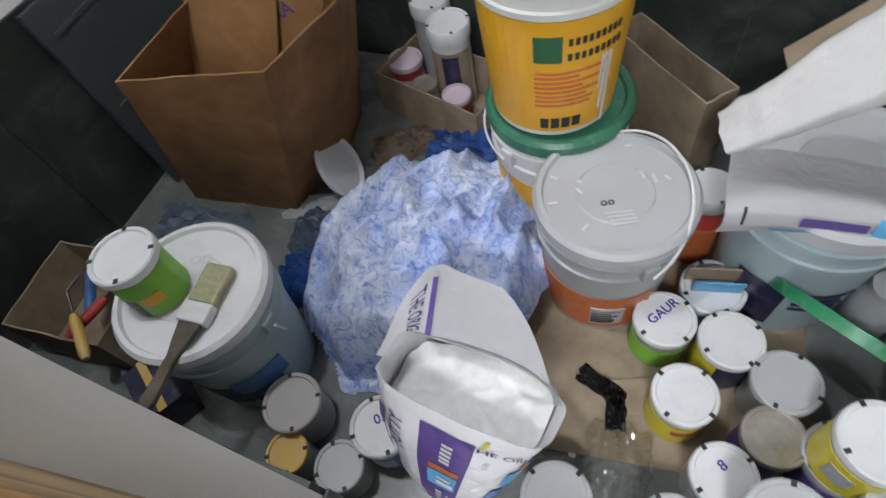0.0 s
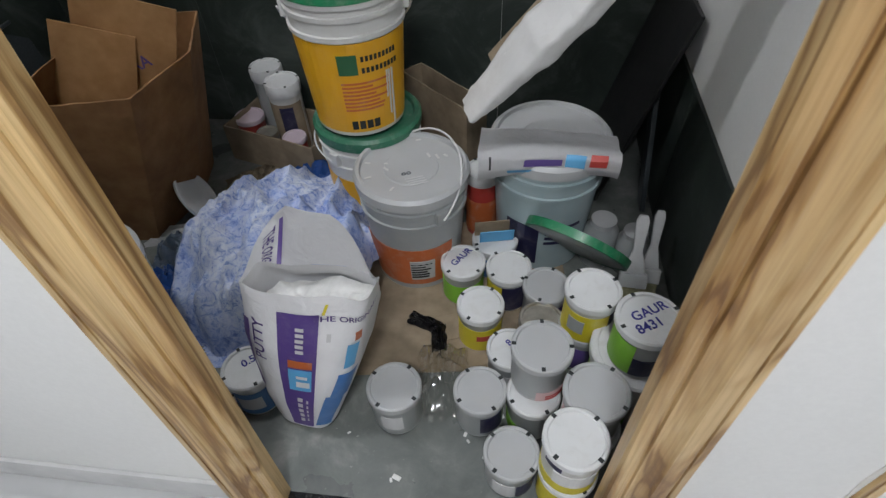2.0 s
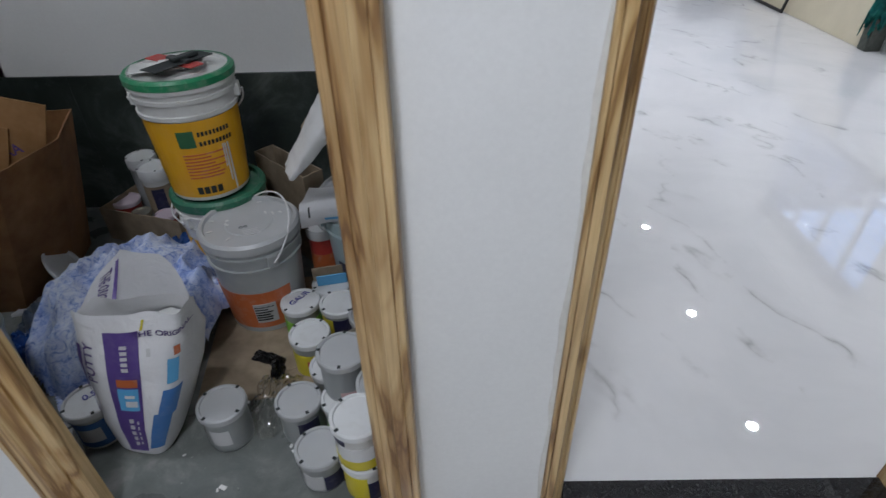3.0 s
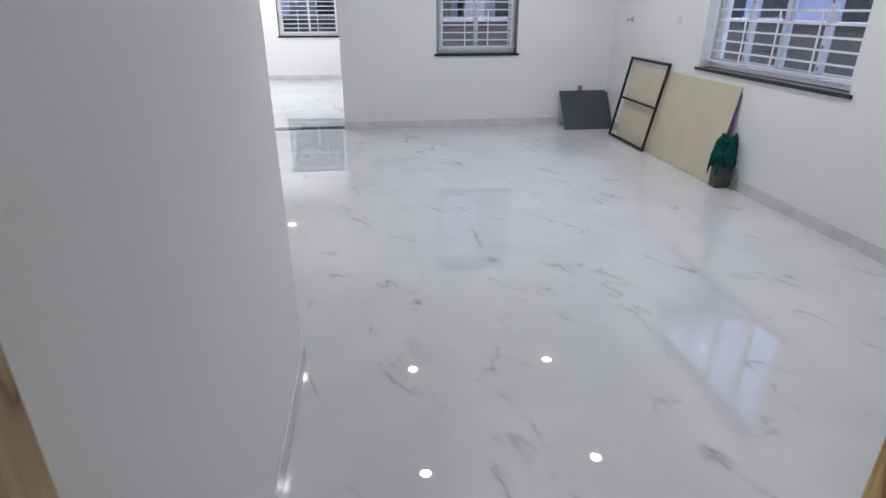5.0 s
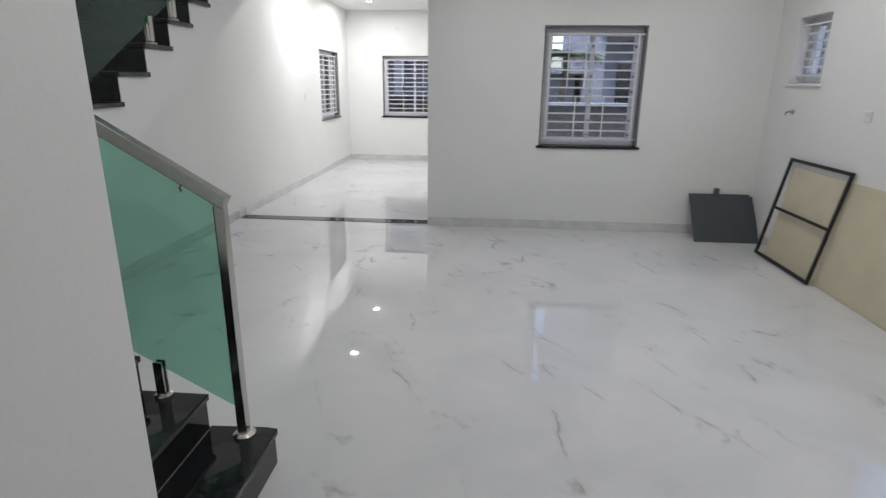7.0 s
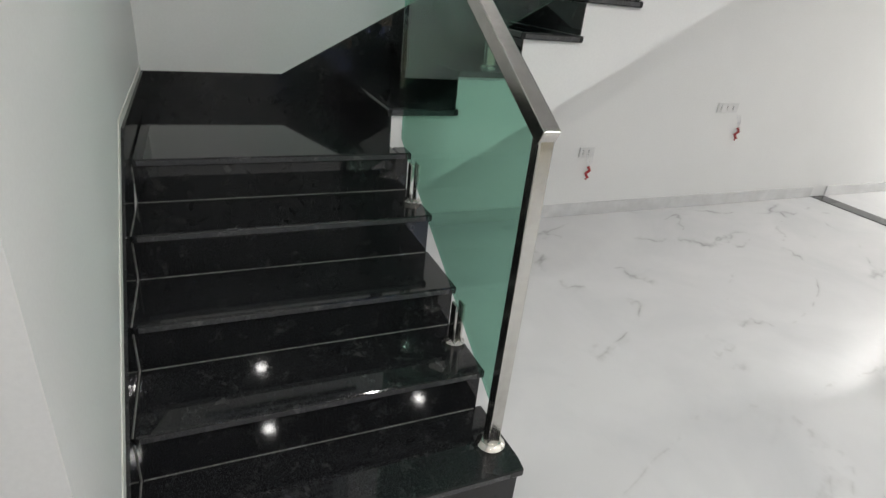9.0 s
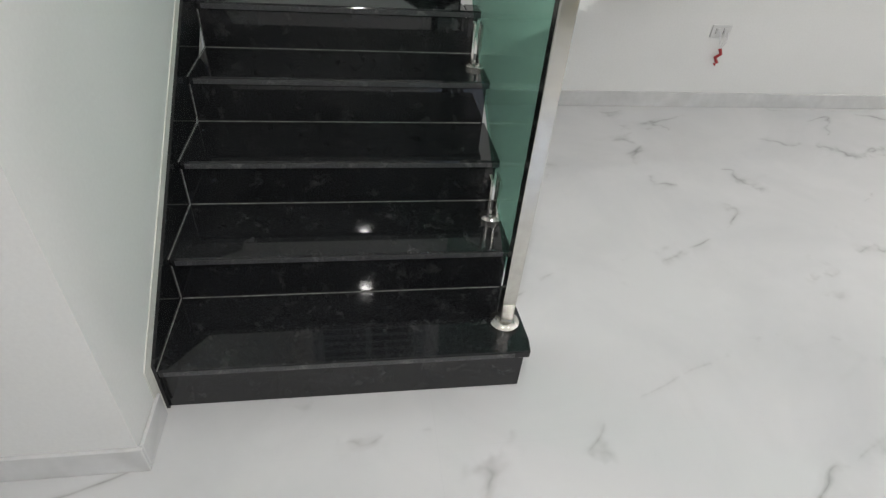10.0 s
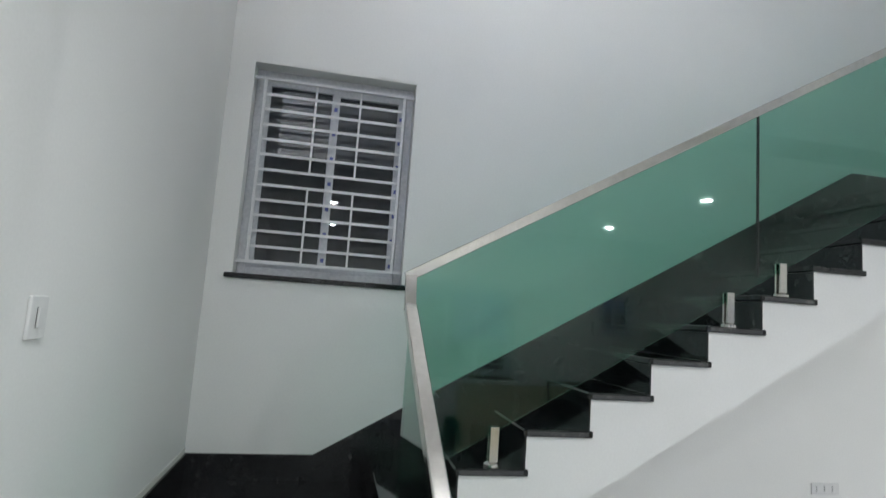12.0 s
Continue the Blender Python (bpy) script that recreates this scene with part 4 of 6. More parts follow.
POWDER = speckled("white_putty_powder", (0.70, 0.70, 0.68), (0.80, 0.80, 0.78), 45, 0.95, relief=0.8)
FILM = plastic("white_plastic_film", (0.66, 0.66, 0.65), 0.22, 0.15)
bump(FILM, noisy(FILM, coords(FILM, space="World"), 11, 5, 0.6, 1.2), 0.45, 0.01)


def card_material(name, a, b):
    m = speckled(name, a, b, 12, 0.75, relief=0.15, tint=0.3, big=3)
    return m


CARD_BROWN = card_material("brown_cardboard", (0.27, 0.13, 0.048), (0.36, 0.185, 0.075))
CARD_ORANGE = card_material("orange_cardboard", (0.34, 0.17, 0.06), (0.43, 0.235, 0.095))
CARD_PALE = card_material("pale_cardboard", (0.25, 0.19, 0.125), (0.34, 0.27, 0.185))


def cloth_material():
    m = material("blue_patterned_cloth", (0.3, 0.4, 0.7), 0.9)
    v = coords(m, space="World")
    cells = noisy(m, v, 34, 6, 0.72, 1.2)
    pale = ramp(m, cells, [(0.35, (0.17, 0.24, 0.52)), (0.44, (0.38, 0.46, 0.68)), (0.56, (0.62, 0.66, 0.76))])
    zone = ramp(m, noisy(m, v, 6, 4, 0.6), [(0.36, (0.62, 0.72, 0.98)), (0.58, (1, 1, 1))])
    set_color(m, mix(m, 1.0, pale, zone, "MULTIPLY"))
    bump(m, noisy(m, v, 20, 6, 0.7, 1.0), 0.6, 0.012)
    return m


CLOTH = cloth_material()
BLUE_FILM = plastic("blue_plastic_film", (0.05, 0.14, 0.45), 0.25, 0.1)
HAZE_FILM = plastic("pale_blue_film", (0.22, 0.28, 0.36), 0.25, 0.2)
FOGGED = glass_material("fogged_film", (0.985, 0.985, 0.97), 0.20, 0.16)
BRISTLE = speckled("yellowed_bristle", (0.30, 0.29, 0.16), (0.42, 0.40, 0.26), 80, 0.8)
TAPE_BLACK = plastic("black_tape", (0.01, 0.01, 0.012), 0.25, 0.1)


def band(r, z0, z1, a0, a1, out=0.0012, r1=None):
    """A strip of label round a can, from angle a0 to a1 in degrees."""
    bm = bmesh.new()
    r1 = r if r1 is None else r1
    n = max(4, int(abs(a1 - a0) / 8))
    rows = []
    for k in range(n + 1):
        a = radians(a0 + (a1 - a0) * k / n)
        rows.append([bm.verts.new(((rr + o) * math.cos(a), (rr + o) * math.sin(a), z)) for rr, z, o in ((r, z0, out), (r1, z1, out), (r1, z1, 0.0), (r, z0, 0.0))])
    for p, q in zip(rows, rows[1:]):
        for i in range(4):
            bm.faces.new((p[i], q[i], q[(i + 1) % 4], p[(i + 1) % 4]))
    bm.faces.new(rows[0][::-1])
    bm.faces.new(rows[-1])
    bmesh.ops.recalc_face_normals(bm, faces=bm.faces[:])
    return bm


def lettering(text, height, bend=None):
    """Flat letters in the xy plane, or bent round a cylinder of radius bend about z, facing -y."""
    curve = bpy.data.curves.new("lettering", "FONT")
    curve.body, curve.size, curve.align_x, curve.align_y = text, height * 1.35, "CENTER", "CENTER"
    curve.extrude = 0.0004
    curve.offset = 0.022 * height
    tmp = bpy.data.objects.new("lettering", curve)
    scene.collection.objects.link(tmp)
    me = bpy.data.meshes.new_from_object(tmp)
    bpy.data.objects.remove(tmp)
    bpy.data.curves.remove(curve)
    bm = bmesh.new()
    bm.from_mesh(me)
    bpy.data.meshes.remove(me)
    if bend:
        bmesh.ops.subdivide_edges(bm, edges=[e for e in bm.edges if e.calc_length() > height * 0.6], cuts=2)
        for v in bm.verts:
            a = v.co.x / bend - math.pi / 2
            rad = bend + 0.0012 + v.co.z
            v.co = (rad * math.cos(a), rad * math.sin(a), v.co.y)
    return bm


def paint_can(x, y, z, r, h, lid, body, labels, turn=0, label="", group="paint cans", tilt=(0, 0), ink=None, tabs=4, sunk=0.006):
    """A small paint can with a clipped plastic lid; labels: (material, from z, to z, from angle, to angle) as shares and degrees, 270 facing the door."""
    c = empty("paint_can", pose(x, y, z, tilt[0], tilt[1], turn), label, "paint can", group)
    rb = r * 0.93
    part("body", lathe([(rb * 0.90, 0.0), (rb * 0.96, 0.004), (rb, 0.12 * h), (rb, 0.80 * h), (rb * 1.02, 0.82 * h), (rb * 1.02, 0.86 * h)], 28), body, c, smooth=True)
    top = part("lid", lathe([(r * 0.99, 0.845 * h), (r * 1.02, 0.86 * h), (r * 1.02, 0.975 * h), (r * 0.97, h), (r * 0.88, h), (r * 0.85, h - sunk), (r * 0.2, h - sunk)], 32), lid, c, smooth=True)
    for k in range(tabs):
        a = 2 * math.pi * (k + 0.35) / tabs
        part("clip_slot", boxes((-0.006, 0.006, -0.005, 0.005, 0, 0.0008)), DARK_INK, top, m=Matrix.Translation((r * 0.925 * math.cos(a), r * 0.925 * math.sin(a), h)) @ pose(0, 0, 0, 0, 0, math.degrees(a)))
    for k, (mat, z0, z1, a0, a1) in enumerate(labels):
        part("label", band(rb, z0 * h, z1 * h, a0, a1, 0.0012 + 0.0007 * k), mat, c)
    if ink:
        for j, word in enumerate(ink):
            part("handwriting", lettering(word, r * 0.34), MARKER, top, "blue marker writing", m=Matrix.Translation((0.0, r * (0.28 - 0.55 * j), h - sunk + 0.0008)) @ pose(0, 0, 0, 0, 0, 35))
    return c


def small_bars(parent, r, h, z0, z1, a0, a1, rows, mat, r1=None):
    """Lines of print too small to read."""
    for k in range(rows):
        z = z0 + (z1 - z0) * (k + 0.3) / rows
        rr = r if r1 is None else r + (r1 - r) * z / h
        part("print", band(rr, z, z + (z1 - z0) / rows * 0.45, a0, a0 + (a1 - a0) * (0.75 + 0.25 * math.sin(3 * k)), 0.0024), mat, parent)


WHOLE = (0, 359.9)
paint_can(-0.862, -1.130, 0, 0.075, 0.165, LID_WHITE, CAN_GREY, [(LIME, 0.08, 0.62, *WHOLE)], 20, "small paint can with lime label and marker writing on its lid", ink=["GAUR"])
paint_can(-0.707, -1.144, 0, 0.075, 0.169, LID_WHITE, CAN_GREY, [(YELLOW_LABEL, 0.1, 0.75, *WHOLE), (NAVY, 0.1, 0.76, 245, 320)], 10, "small paint can with yellow and black label")
paint_can(-0.584, -1.215, 0, 0.075, 0.171, LID_GREY, CAN_GREY, [(PURPLE, 0.1, 0.7, 200, 330)], 40, "small grey-lidded paint can with dark label")
tin = paint_can(-0.600, -1.348, 0, 0.068, 0.165, TIN, CAN_GREY, [(PURPLE, 0.1, 0.75, 150, 300)], 0, "low tin with a round metal lid", tabs=0, sunk=0.008)
paint_can(-0.470, -1.352, 0, 0.077, 0.168, LID_GREY, CAN_GREY, [(PURPLE, 0.1, 0.7, 180, 330)], 0, "small paint can under another can")
tall = paint_can(-0.472, -1.361, 0.169, 0.078, 0.172, LID_WHITE, CAN_WHITE, [(YELLOW_LABEL, 0.06, 0.72, 120, 310), (NAVY, 0.06, 0.72, 310, 350)], 0, "white paint can with yellow label stacked on another can")
part("label", band(0.0727, 0.045, 0.10, 215, 255, 0.0026), CAN_GREY, tall)
paint_can(-0.790, -1.311, 0, 0.074, 0.170, LID_WHITE, CAN_GREY, [(YELLOW_LABEL, 0.05, 0.66, *WHOLE), (RED_LABEL, 0.35, 0.5, 235, 300)], 30, "small white-lidded paint can with yellow label")
paint_can(-0.690, -1.462, 0, 0.070, 0.165, LID_WHITE, CAN_GREY, [(PALE_INK, 0.2, 0.6, 200, 300)], 15, "small paint can with marker writing on its lid", ink=["8"])
paint_can(-0.622, -1.600, 0, 0.074, 0.166, LID_WHITE, CAN_GREY, [(LIME, 0.1, 0.4, 180, 250)], 0, "small paint can under another can")
stacked = paint_can(-0.614, -1.559, 0.167, 0.080, 0.170, LID_GREY, CAN_GREY, [(PINK_LABEL, 0.06, 0.30, 205, 300)], 60, "grey-lidded paint can stacked on another can")
small_bars(stacked, 0.0745, 0.170, 0.014, 0.036, 225, 285, 2, RED_LABEL)
paint_can(-0.770, -1.605, 0, 0.074, 0.163, LID_GREY, CAN_GREY, [(NAVY, 0.2, 0.7, 270, 330)], 5, "small grey-lidded frosted paint can")
paint_can(-1.012, -1.621, 0, 0.077, 0.168, LID_GREY, CAN_GREY, [(PALE_INK, 0.25, 0.65, 215, 265)], 30, "small grey-lidded frosted paint can on the stone floor")
paint_can(-0.472, -1.668, 0, 0.080, 0.150, LID_WHITE, CAN_GREY, [(PINK_LABEL, 0.2, 0.6, 180, 250)], 0, "small paint can under another can")
paint_can(-0.478, -1.662, 0.151, 0.082, 0.159, LID_GREY, CAN_GREY, [(PINK_LABEL, 0.2, 0.62, 160, 220)], 25, "grey-lidded paint can stacked on another can")
paint_can(-0.676, -1.768, 0, 0.073, 0.145, LID_GREY, CAN_GREY, [(NAVY, 0.1, 0.55, 265, 330), (PALE_INK, 0.15, 0.6, 210, 262)], 20, "small grey-lidded paint can near the door sill")
paint_can(-0.535, -1.800, 0, 0.073, 0.166, LID_WHITE, CAN_WHITE, [(YELLOW_LABEL, 0.1, 0.75, 180, 280), (NAVY, 0.1, 0.6, 280, 340)], 0, "white and yellow paint can under another can")
two = paint_can(-0.538, -1.800, 0.167, 0.076, 0.166, LID_WHITE, CAN_WHITE, [(YELLOW_LABEL, 0.05, 0.28, *WHOLE), (NAVY, 0.66, 0.78, 190, 230), (PALE_INK, 0.3, 0.62, 215, 300)], 15, "white and yellow paint can stacked on another can")
small_bars(two, 0.0707, 0.166, 0.055, 0.098, 222, 292, 4, DARK_INK)
# low round tub with a can on top
tub = paint_can(-0.342, -1.490, 0, 0.130, 0.25, LID_WHITE, CAN_WHITE, [(LIME, 0.15, 0.6, 150, 260)], 0, "wide low white paint tub with green label", group="paint tubs")
paint_can(-0.356, -1.506, 0.245, 0.083, 0.172, LID_WHITE, CAN_GREY, [(LIME, 0.1, 0.78, 150, 250), (NAVY, 0.1, 0.5, 250, 300)], -5, "paint can with lime label standing on a tub", ink=["GAUR", "8431"])
# cans by the door
paint_can(-1.700, -1.620, 0, 0.077, 0.160, LID_DIRTY, CAN_GREY, [(NAVY, 0.15, 0.66, 230, 300)], 0, "small paint can with a dusty grey lid")
paint_can(-1.450, -1.604, 0, 0.075, 0.170, LID_WHITE, CAN_WHITE, [(BLUE_LABEL, 0.1, 0.75, *WHOLE), (PALE_INK, 0.25, 0.6, 240, 300)], 10, "small paint can with blue label", ink=["0.5"])
paint_can(-1.521, -1.718, 0, 0.062, 0.13, LID_GREY, CAN_GREY, [], 10, "small dusty grey paint can")
paint_can(-1.669, -1.733, 0, 0.054, 0.12, LID_YELLOW, CAN_GREY, [], 0, "small can with a yellow lid")


def bucket(x, y, z, rb, rt, h, body, lid, lid_rim, label, handle=None, lean=(0, 0, 0), closed=True):
    """A plastic pail with ribbed neck, lid and wire handle."""
    b = empty("paint_bucket", pose(x, y, z, *lean), label, "bucket", "paint buckets")
    R = lambda s: rb + (rt - rb) * s
    rings = [(rb * 0.95, 0.0), (rb, 0.006), (R(0.70), 0.70 * h), (R(0.70) * 1.05, 0.705 * h), (R(0.74) * 1.05, 0.735 * h), (R(0.74) * 1.01, 0.74 * h), (R(0.82), 0.82 * h), (R(0.82) * 1.05, 0.825 * h), (R(0.86) * 1.05, 0.855 * h), (R(0.86) * 1.01, 0.86 * h), (rt, 0.93 * h)]
    part("body", lathe(rings, 44), body, b, smooth=True)
    top = part("lid", lathe([(rt * 1.0, 0.90 * h), (rt * 1.05, 0.905 * h), (rt * 1.055, 0.975 * h), (rt * 1.0, h), (rt * 0.94, h), (rt * 0.915, h - 0.012), (rt * 0.5, h - 0.014), (rt * 0.48, h - 0.011), (rt * 0.1, h - 0.011)], 48), lid, b, smooth=True)
    if lid_rim:
        part("rim", lathe([(rt * 1.056, 0.935 * h), (rt * 1.075, 0.94 * h), (rt * 1.075, 0.985 * h), (rt * 1.02, h + 0.003), (rt * 0.96, h + 0.003)], 48, cap=False), lid_rim, top, smooth=True)
    for s in (-1, 1):
        part("handle_lug", bevelled(boxes((-0.012, 0.012, -0.02, 0.02, -0.025, 0.025)), 0.004), body, b, m=Matrix.Translation((s * (R(0.84) * 1.04), 0, 0.80 * h)))
    if handle is not None:
        swing = radians(handle)
        pts = []
        for k in range(25):
            a = math.pi * k / 24
            d = rt * 1.12
            pts.append((d * math.cos(a), d * math.sin(a) * math.cos(swing), 0.80 * h + d * math.sin(a) * math.sin(swing)))
        part("wire_handle", tube(pts, 0.0035, 8), WIRE, b, smooth=True)
    return b, R


grey, R = bucket(-1.042, -0.985, 0, 0.152, 0.180, 0.449, CAN_GREY, LID_GREY, None, "grey paint bucket with orange label and paint-spattered lid", handle=44, lean=(0, 0, -52))
part("label", band(0.1525, 0.03, 0.215, 252, 377, 0.002, 0.167), ORANGE_LABEL, grey)
part("label", band(0.155, 0.06, 0.16, 322, 352, 0.004, 0.164), LID_GREY, grey)
small_bars(grey, 0.156, 0.449, 0.07, 0.15, 323, 351, 6, DARK_INK, 0.182)
part("lid_print", lettering("oo", 0.022), SLAB_GREY, grey, m=Matrix.Translation((0.02, -0.03, 0.4395)) @ pose(0, 0, 0, 0, 0, 75))
for k in range(4):
    part("lid_print", boxes((-0.03, 0.03, -0.002, 0.002, 0, 0.0008)), PALE_INK, grey, m=Matrix.Translation((0.055 + 0.011 * k, -0.02, 0.4395)) @ pose(0, 0, 0, 0, 0, 75))
rnd = random.Random(3)
for k in range(9):
    a, d = rnd.uniform(0, 6.3), rnd.uniform(0.08, 0.16)
    part("paint_drip", bevelled(boxes((-0.004, 0.004, -rnd.uniform(0.006, 0.02), 0.006, 0, 0.002)), 0.0008, 1), CAN_WHITE, grey, m=Matrix.Translation((d * math.cos(a), d * math.sin(a), 0.4385)) @ pose(0, 0, 0, 0, 0, rnd.uniform(0, 180)))

low_b, R = bucket(-1.240, -0.722, 0, 0.165, 0.180, 0.468, CAN_WHITE, DARK_GREEN, DARK_GREEN, "white paint bucket with green lid under another bucket", handle=8, lean=(0, 0, 60))
part("label", band(0.1655, 0.03, 0.28, 0, 359.9, 0.0015, 0.175), YELLOW, low_b)
jn, R = bucket(-1.255, -0.735, 0.472, 0.150, 0.182, 0.485, CAN_WHITE, CAN_WHITE, GREEN_LID, "yellow-wrapped white paint bucket with green rim, on another bucket", handle=-52, lean=(0, 0, 12))
part("label", band(0.1508, 0.02, 0.335, 0, 359.9, 0.0015, 0.173), YELLOW, jn)
part("emblem", band(0.1665, 0.235, 0.300, 258, 278, 0.0035, 0.170), GREEN_INK, jn, "small dark green emblem")
for z, a0, a1, t in ((0.275, 282, 325, 0.020), (0.237, 282, 327, 0.020)):
    for k in range(9):
        a = a0 + (a1 - a0) * k / 9
        part("print", band(0.1508 + 0.0222 * z / 0.335, z, z + t * 0.85, a, a + (a1 - a0) / 9 * 0.6, 0.003, 0.1508 + 0.0222 * (z + t) / 0.335), DARK_INK, jn)
small_bars(jn, 0.151, 0.485, 0.10, 0.21, 258, 318, 8, ORANGE_LABEL, 0.184)
for k in range(4):
    part("print", band(0.1535, 0.035, 0.065, 262 + 9 * k, 269 + 9 * k, 0.003, 0.1555), DARK_INK, jn)
for a, L in ((312, 0.16), (316, 0.21), (309, 0.09)):
    part("paint_drip", band(0.158, 0.21 - L * 0.9, 0.225, a, a + 1.6, 0.004, 0.1665), CAN_WHITE, jn, "dripped white paint")
for k, (w, mat, turn) in enumerate(((0.11, CAN_WHITE, 20), (0.06, RED_LABEL, -30), (0.08, DARK_INK, 60))):
    scrap = empty("scraper", pose(-1.265 + 0.02 * k, -0.74, 0.963 + 0.008 * k, 0, 0, turn), "flat putty scraper lying on the bucket lid" if k != 1 else "red-handled putty scraper lying on the bucket lid", "scraper", "scrapers")
    part("blade", bevelled(boxes((-0.15, 0.10, -w / 2, w / 2, 0, 0.004)), 0.001, 1), mat, scrap)
    part("grip", bevelled(boxes((-0.05, 0.06, -0.015, 0.015, 0.0045, 0.02)), 0.004, 1), DARK_INK if k else CAN_WHITE, scrap)

putty, R = bucket(-0.598, -0.848, 0, 0.158, 0.188, 0.50, PALE_TEAL, LID_GREY, None, "pale teal paint bucket with a dark label", handle=-62, lean=(0, 0, 20))
part("label", band(0.160, 0.04, 0.235, 205, 245, 0.002, 0.176), NAVY, putty)
small_bars(putty, 0.158, 0.49, 0.14, 0.24, 252, 300, 4, NAVY, 0.195)
lb, R = bucket(-1.925, -1.500, 0, 0.152, 0.182, 0.452, PALE_TEAL, LID_WHITE, None, "white-lidded paint bucket with blue label", handle=-75, lean=(0, 0, 0))
part("label", band(0.151, 0.03, 0.20, 270, 340, 0.002, 0.166), NAVY, lb)
part("label", band(0.160, 0.14, 0.23, 300, 350, 0.0035, 0.170), BLUE_LABEL, lb)
part("lid_print", lettering("oo", 0.04), PALE_INK, lb, m=Matrix.Translation((-0.02, 0.08, 0.4425)) @ pose(0, 0, 0, 0, 0, 20))
paint_can(-1.985, -1.525, 0.442, 0.074, 0.165, LID_WHITE, CAN_GREY, [(LIME, 0.05, 0.8, *WHOLE), (NAVY, 0.05, 0.45, 220, 290), (YELLOW, 0.3, 0.5, 300, 340)], 0, "lime-labelled paint can standing on a bucket lid")


def brush(name, m, label, handle_mat, w=0.065):
    """A flat paint brush along z, bristles down."""
    ob = empty(name, m, label, "paint brush", "brushes")
    part("bristles", bevelled(boxes((-w / 2, w / 2, -0.012, 0.012, 0.0, 0.10)), 0.006), BRISTLE, ob)
    part("ferrule", bevelled(boxes((-w / 2 - 0.003, w / 2 + 0.003, -0.014, 0.014, 0.1005, 0.15)), 0.004), LID_WHITE, ob)
    part("handle", bevelled(prism([(-w * 0.42, 0.1505), (w * 0.42, 0.1505), (w * 0.28, 0.20), (w * 0.17, 0.23), (w * 0.24, 0.33), (w * 0.15, 0.35), (-w * 0.15, 0.35), (-w * 0.24, 0.33), (-w * 0.17, 0.23), (-w * 0.28, 0.20)], 1, -0.008, 0.008), 0.003), handle_mat, ob)
    return ob


brush("paint_brush", pose(-0.300, -1.19, 0.012, -28, 0, -4), "white paint-caked brush standing against the wall", LID_WHITE, 0.085)
brush("paint_brush", pose(-0.250, -1.165, 0.012, -29, 1, -5), "white paint brush with reddish paint on its handle", LID_WHITE, 0.07)
brush("paint_brush", pose(-1.862, -1.432, 0.462, 91, 0, 4), "used brush with dark wooden handle lying on a bucket lid", BARK, 0.07)

# loose lid leaning among the cans
gl = empty("bucket_cover", pose(-0.495, -1.085, 0.215, -54, 0, -28), "green plastic bucket lid leaning on the cans", "bucket cover")
part("disc", lathe([(0.02, 0.0), (0.165, 0.0), (0.172, 0.004), (0.172, 0.024), (0.165, 0.026), (0.15, 0.010), (0.02, 0.010)], 44), CAN_GREY, gl, smooth=True)
part("rim", lathe([(0.166, -0.001), (0.180, 0.0), (0.182, 0.028), (0.170, 0.030)], 44, cap=False), GREEN_LID, gl, smooth=True)
for x, y, r, h in ((-0.385, -0.925, 0.060, 0.20), (-0.275, -0.955, 0.056, 0.18)):
    jar = empty("plastic_jar", Matrix.Translation((x, y, 0)), "clear plastic jar standing by the lined wall", "jar", "jars")
    part("body", lathe([(r * 0.9, 0.0), (r, 0.01), (r, h * 0.75), (r * 0.7, h * 0.9)], 24), CAN_GREY, jar, smooth=True)
    part("cap", lathe([(r * 0.75, h * 0.9), (r * 0.75, h)], 20), LID_GREY, jar)
paint_can(-0.760, -1.000, 0, 0.080, 0.15, LID_WHITE, CAN_WHITE, [(BLUE_LABEL, 0.1, 0.7, *WHOLE)], 0, "small white can with a blue packet on it")
pk = empty("paper_packet", pose(-0.760, -0.985, 0.149, 6, 0, 12), "small blue and brown paper packet on a can", "packet")
part("front", bevelled(boxes((-0.06, 0.06, -0.03, -0.025, 0.0, 0.055)), 0.002, 1), SKY_PRINT, pk)
part("flap", bevelled(boxes((-0.075, 0.075, 0.0, 0.004, 0.004, 0.075)), 0.001, 1), CARD_PALE, pk)
paint_can(-0.822, -0.800, 0, 0.062, 0.30, LID_WHITE, RED_LABEL, [(ORANGE_LABEL, 0.1, 0.6, *WHOLE)], 0, "tall reddish paint tin behind the grey bucket")


pale = empty("bucket_cover", pose(-1.965, -0.84, 0.118, 0, 62, 20), "white plastic lid leaning on the cardboard box", "bucket cover")
part("disc", lathe([(0.02, 0.0), (0.105, 0.0), (0.115, 0.004), (0.117, 0.014), (0.108, 0.016), (0.098, 0.006), (0.02, 0.006)], 40), LID_WHITE, pale, smooth=True)
bowl = empty("plastic_tub", Matrix.Translation((-0.235, -1.665, 0)), "small dark empty tub behind the door frame", "tub")
part("wall", lathe([(0.060, 0.0), (0.075, 0.09), (0.080, 0.09), (0.080, 0.095), (0.072, 0.095), (0.057, 0.006), (0.01, 0.006)], 28), CAN_GREY, bowl, smooth=True)

